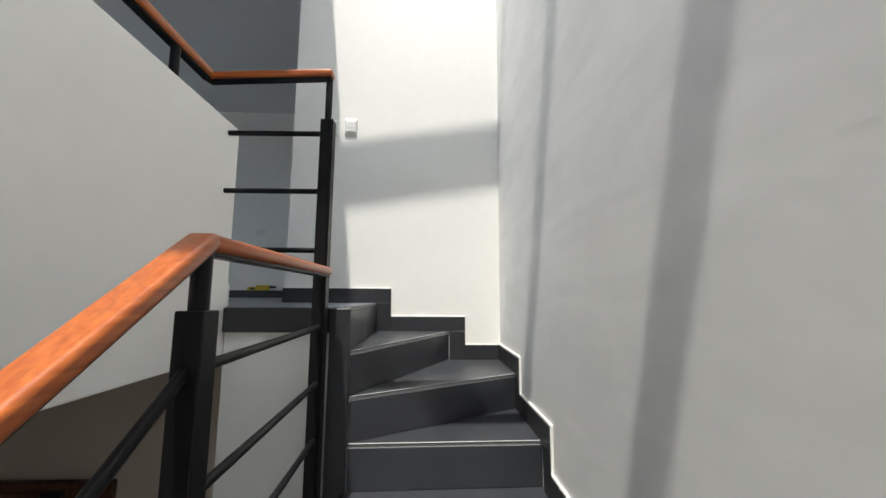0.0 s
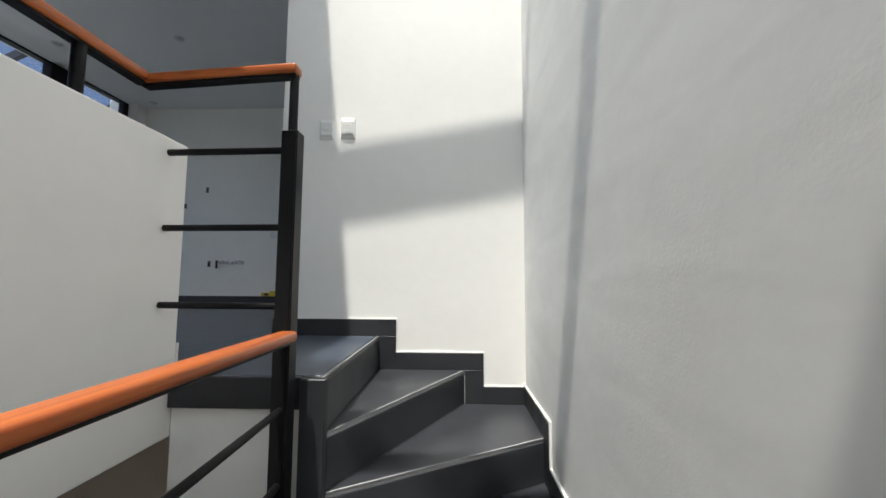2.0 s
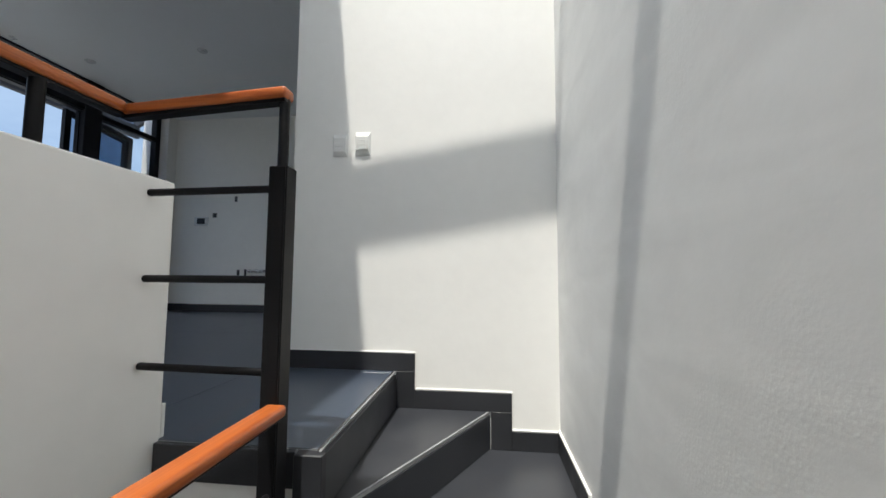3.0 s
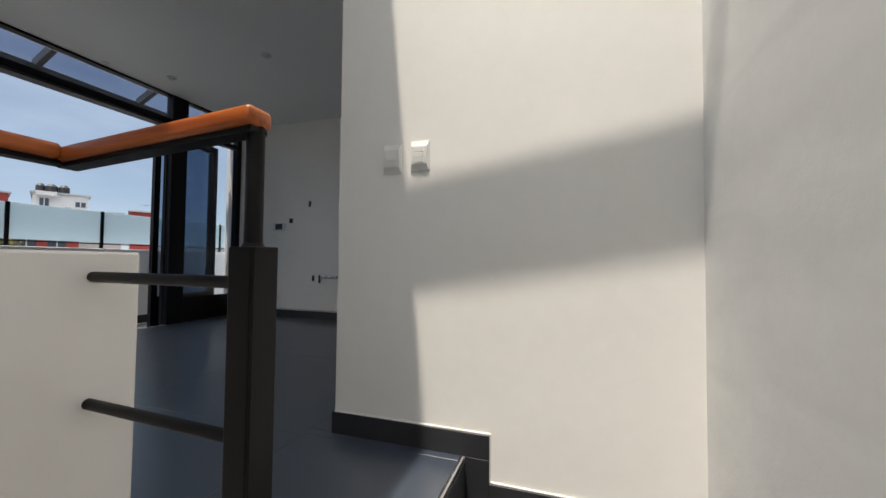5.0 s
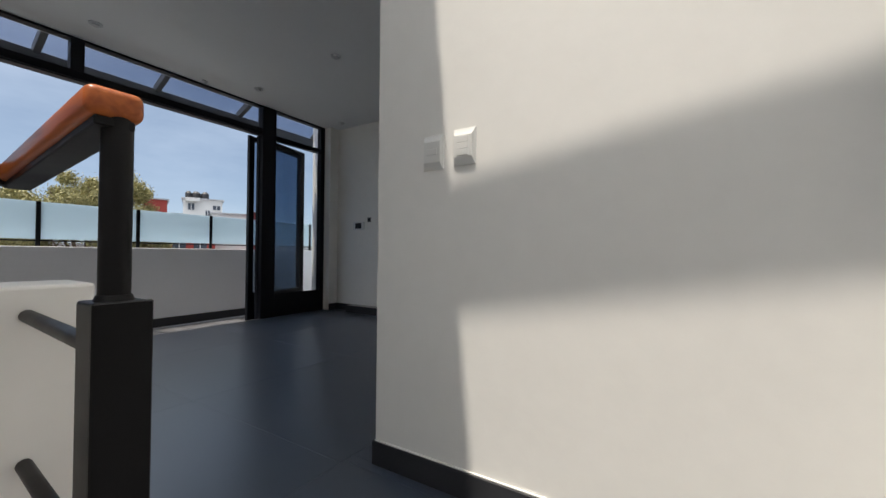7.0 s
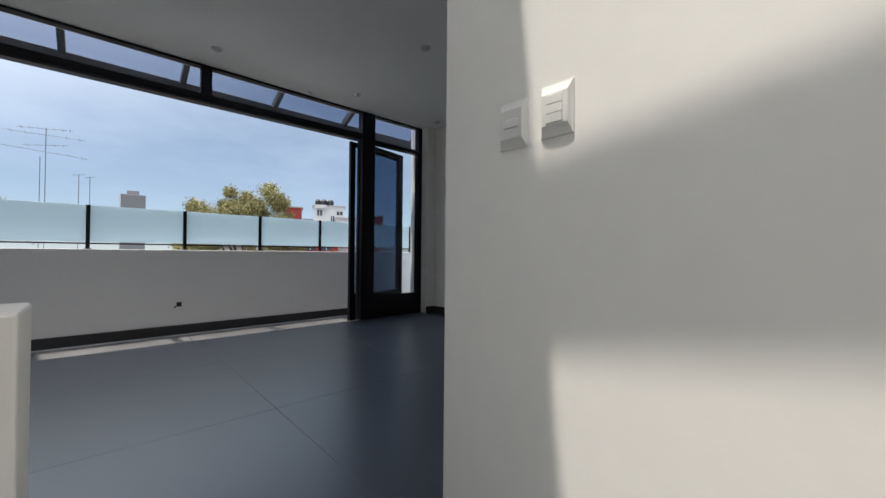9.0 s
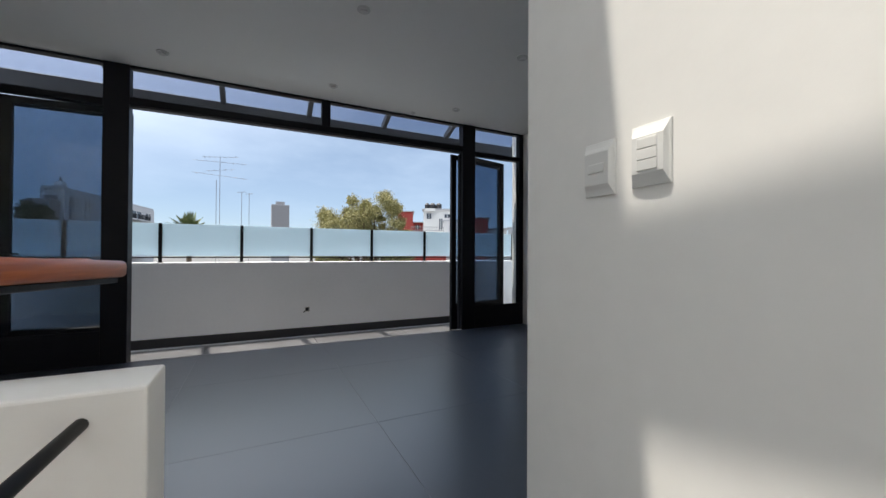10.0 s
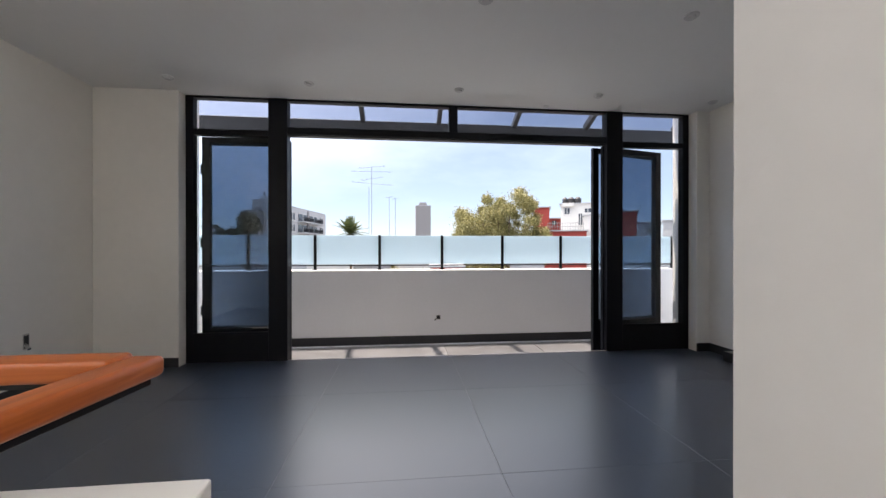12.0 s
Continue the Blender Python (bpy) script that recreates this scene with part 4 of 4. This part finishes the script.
for zc in (5.2, 3.8, 2.4):
    w = part("window", box(bmesh.new(), L - 0.05, L + 0.05, -1.25, -0.45, zc - 0.45 - GROUND_Z, zc + 0.40 - GROUND_Z), WINDOW_DARK, ap)
    part("frame", box(bmesh.new(), L + 0.05, L + 0.09, -0.88, -0.82, zc - 0.45 - GROUND_Z, zc + 0.40 - GROUND_Z), WHITE_FACADE, w)
# thin dark box proud of the front, full height
part("downpipe", box(bmesh.new(), L * 0.39 - 0.14, L * 0.39 + 0.14, 0.0, 0.18, 0.0, EYE.z + 5.0 - GROUND_Z), TOWER_FACADE, ap, "dark vertical strip standing proud of the front")
part("side_wing", box(bmesh.new(), L + 0.01, L + 1.3, -1.5, -0.3, 0.0, EYE.z + 4.0 - GROUND_Z), TOWER_FACADE, ap)
stack = part("chimney", box(bmesh.new(), L - 1.5, L - 0.9, -1.2, -0.6, EYE.z + 5.2 - GROUND_Z, EYE.z + 5.75 - GROUND_Z), PALE_FACADE, ap)
part("flue", rod(bmesh.new(), (L - 1.2, -0.9, EYE.z + 5.75 - GROUND_Z), (L - 1.2, -0.9, EYE.z + 6.2 - GROUND_Z), 0.09, 10), TANK, stack)

# office tower far off
c = far(1.7, 260)
tw = building("tower_block", (c.x, c.y), 90, far(3.85, 260).y - c.y, -14, far(2, 260, 6.1).z, TOWER_FACADE, "slim pale concrete tower far away")
W, HH = far(3.85, 260).y - c.y, far(2, 260, 6.1).z - GROUND_Z
part("crown", box(bmesh.new(), W * 0.25, W * 0.75, -10, -3, HH, HH + 2.6), TOWER_FACADE, tw)
for k in range(16):
    part("window_band", box(bmesh.new(), W * 0.08, W * 0.92, -0.05, 0.12, HH - 2.2 - k * 2.0, HH - 1.2 - k * 2.0), WINDOW_DARK, tw)

# houses on the far side of the tree
def house(az0, az1, dist, el, mat, label, windows=()):
    a, e = far(az0, dist), far(az1, dist)
    hd = math.degrees(math.atan2(e.y - a.y, e.x - a.x))
    o = building("house", (a.x, a.y), hd, (e - a).length, 6.0, far(az0, dist, el).z, mat, label, roof_rim=0.12)
    L = (e - a).length
    H = far(az0, dist, el).z - GROUND_Z
    for fx, dz, ww, wh in windows:
        w = part("window", box(bmesh.new(), L * fx - ww / 2, L * fx + ww / 2, -0.06, 0.05, H - dz - wh / 2, H - dz + wh / 2), WINDOW_DARK, o)
        part("frame", box(bmesh.new(), L * fx - 0.03, L * fx + 0.03, -0.09, -0.06, H - dz - wh / 2, H - dz + wh / 2), WHITE_FACADE, w)
    return o, L, H
house(19.4, 21.7, 44, 5.95, RED_FACADE, "red rendered house with a flat roof")
house(21.7, 23.4, 46, 4.3, RED_FACADE, "lower red house wing", ((0.4, 0.5, 0.5, 0.5),))
o, L, H = house(23.3, 27.6, 42, 6.3, WHITE_FACADE, "white rooftop house with black water tanks", ((0.2, 0.7, 0.5, 0.6), (0.62, 1.6, 0.35, 1.2), (0.85, 0.7, 0.6, 0.4)))
for k, (fx, r) in enumerate(((0.12, 0.28), (0.32, 0.38), (0.55, 0.34))):
    b = bmesh.new()
    rod(b, (L * fx, 1.6, H + 0.1), (L * fx, 1.6, H + 0.75), r, 16)
    rod(b, (L * fx, 1.6, H + 0.75), (L * fx, 1.6, H + 0.95), r, 16, r * 0.45)
    part("water_tank", b, TANK, o, "black plastic water tank", True)
part("stair_hood", box(bmesh.new(), L * 0.05, L * 0.42, -0.4, 0.2, H - 0.2, H + 0.12), WHITE_FACADE, o)
house(26.4, 30.5, 40, 4.6, WHITE_FACADE, "white house with small windows", ((0.3, 0.9, 0.4, 0.5), (0.6, 0.9, 0.4, 0.5)))
house(21.2, 26.8, 36, 2.45, RED_FACADE, "long red house front", ((0.3, 1.2, 0.9, 0.9), (0.7, 1.2, 0.9, 0.9)))
house(31.2, 33.2, 38, 5.0, RED_FACADE, "red rendered house with a flat roof")
house(33.3, 36.0, 46, 3.4, WHITE_FACADE, "pale house with a roof terrace", ((0.5, 0.8, 0.5, 0.6),))
house(36.2, 42.0, 60, 3.6, GREY_FACADE, "grey house far away", ((0.3, 0.8, 0.7, 0.8), (0.6, 0.8, 0.7, 0.8)))
for az0, az1, dist, el, mat in ((-14, -8, 34, -2.2, WHITE_FACADE), (-7.5, -2, 30, -2.6, GREY_FACADE), (-2, 4, 38, -2.0, WHITE_FACADE), (4, 9, 26, -2.9, RED_FACADE), (9, 16, 40, 0.2, WHITE_FACADE), (16, 21, 30, -2.0, GREY_FACADE), (27, 34, 30, -1.8, WHITE_FACADE), (-30, -22, 60, 1.5, WHITE_FACADE), (-38, -30, 50, 1.2, GREY_FACADE), (34, 44, 34, -1.0, GREY_FACADE)):
    house(az0, az1, dist, el, mat, "low flat-roofed house among the roofs", ((0.3, 1.5, 1.0, 1.1), (0.7, 1.5, 1.0, 1.1)))

# roof railing of the red house
p0, p1 = far(21.4, 35.8), far(26.4, 35.8)
fence = thing("roof_railing", "thin grey railing along the red house's roof", "railing", at=(p0.x, p0.y, far(21.4, 36, 2.45).z))
d = p1 - p0
for k in range(15):
    q = d * (k / 14)
    part("post", rod(bmesh.new(), (q.x, q.y, 0.1), (q.x, q.y, 0.75), 0.02, 6), ANTENNA, fence)
for z in (0.42, 0.75):
    part("bar", rod(bmesh.new(), (0, 0, z), (d.x, d.y, z), 0.02, 6), ANTENNA, fence)

# aerials
def aerial(az, dist, el_top, label, arms):
    p = far(az, dist)
    o = thing("tv_aerial", label, "aerial", "rooftop aerials", (p.x, p.y, GROUND_Z))
    H = far(az, dist, el_top).z - GROUND_Z
    part("mast", rod(bmesh.new(), (0, 0, 0), (0, 0, H), 0.015, 8), ANTENNA, o)
    for dz, half, tilt, n in arms:
        b = bmesh.new()
        rod(b, (-0.3, -half, H - dz - tilt), (0.3, half, H - dz + tilt), 0.009, 6)
        for k in range(n):
            f = (k + 0.5) / n * 2 - 1
            ln = 0.22 + 0.14 * abs(f)
            rod(b, (0.3 * f - ln, half * f, H - dz + tilt * f), (0.3 * f + ln, half * f, H - dz + tilt * f), 0.007, 5)
        part("boom", b, ANTENNA, o)
    return o
aerial(-4.8, 24, 12.0, "tall rooftop aerial with long swept elements", ((0.02, 0.9, 0.02, 7), (0.30, 1.3, -0.06, 6), (0.75, 0.7, 0.05, 5), (1.05, 1.35, -0.14, 7)))
aerial(-2.2, 26, 7.7, "short rooftop aerial on a thin mast", ((0.02, 0.25, 0.0, 3),))
aerial(-1.3, 26, 7.6, "short rooftop aerial on a thin mast", ((0.05, 0.2, 0.0, 3),))
aerial(33.2, 30, 5.8, "rooftop aerial behind the red house", ((0.02, 0.6, 0.0, 6),))
aerial(-5.2, 24, 9.0, "thin bare metal mast on a roof", ())

# ---- floor tiles ----
XJ = (FLOOR_END, -2.42, -1.27, -0.12)
YJ = (SOUTH, -2.33, -1.20, -0.07, 1.06, 2.19, NORTH)
floor = bpy.data.objects["floor"]
G = 0.0008
for x0, x1 in zip(XJ, XJ[1:]):
    for y0, y1 in zip(YJ, YJ[1:]):
        part("tile", box(bmesh.new(), x0 + G, x1 - G, y0 + G, y1 - G, -0.0025, 0.0, 0.0008), TILE, floor)
for x0, x1, y0, y1 in ((-0.12, -0.056, SOUTH, -2.33), (-0.12, -0.056, -2.33, -1.20), (-0.12, -0.056, -1.20, -0.886), (-0.12, NOSE_X - 0.011, -0.886, -0.05), (-0.12, NOSE_X - 0.011, -0.05, 0.0), (-0.12, 0.0, 0.0, 1.06), (-0.12, 0.0, 1.06, 2.19), (-0.12, 0.0, 2.19, NORTH)):
    part("tile", box(bmesh.new(), x0 + G, x1 - G, y0 + G, y1 - G, -0.0025, 0.0, 0.0008), TILE, floor)
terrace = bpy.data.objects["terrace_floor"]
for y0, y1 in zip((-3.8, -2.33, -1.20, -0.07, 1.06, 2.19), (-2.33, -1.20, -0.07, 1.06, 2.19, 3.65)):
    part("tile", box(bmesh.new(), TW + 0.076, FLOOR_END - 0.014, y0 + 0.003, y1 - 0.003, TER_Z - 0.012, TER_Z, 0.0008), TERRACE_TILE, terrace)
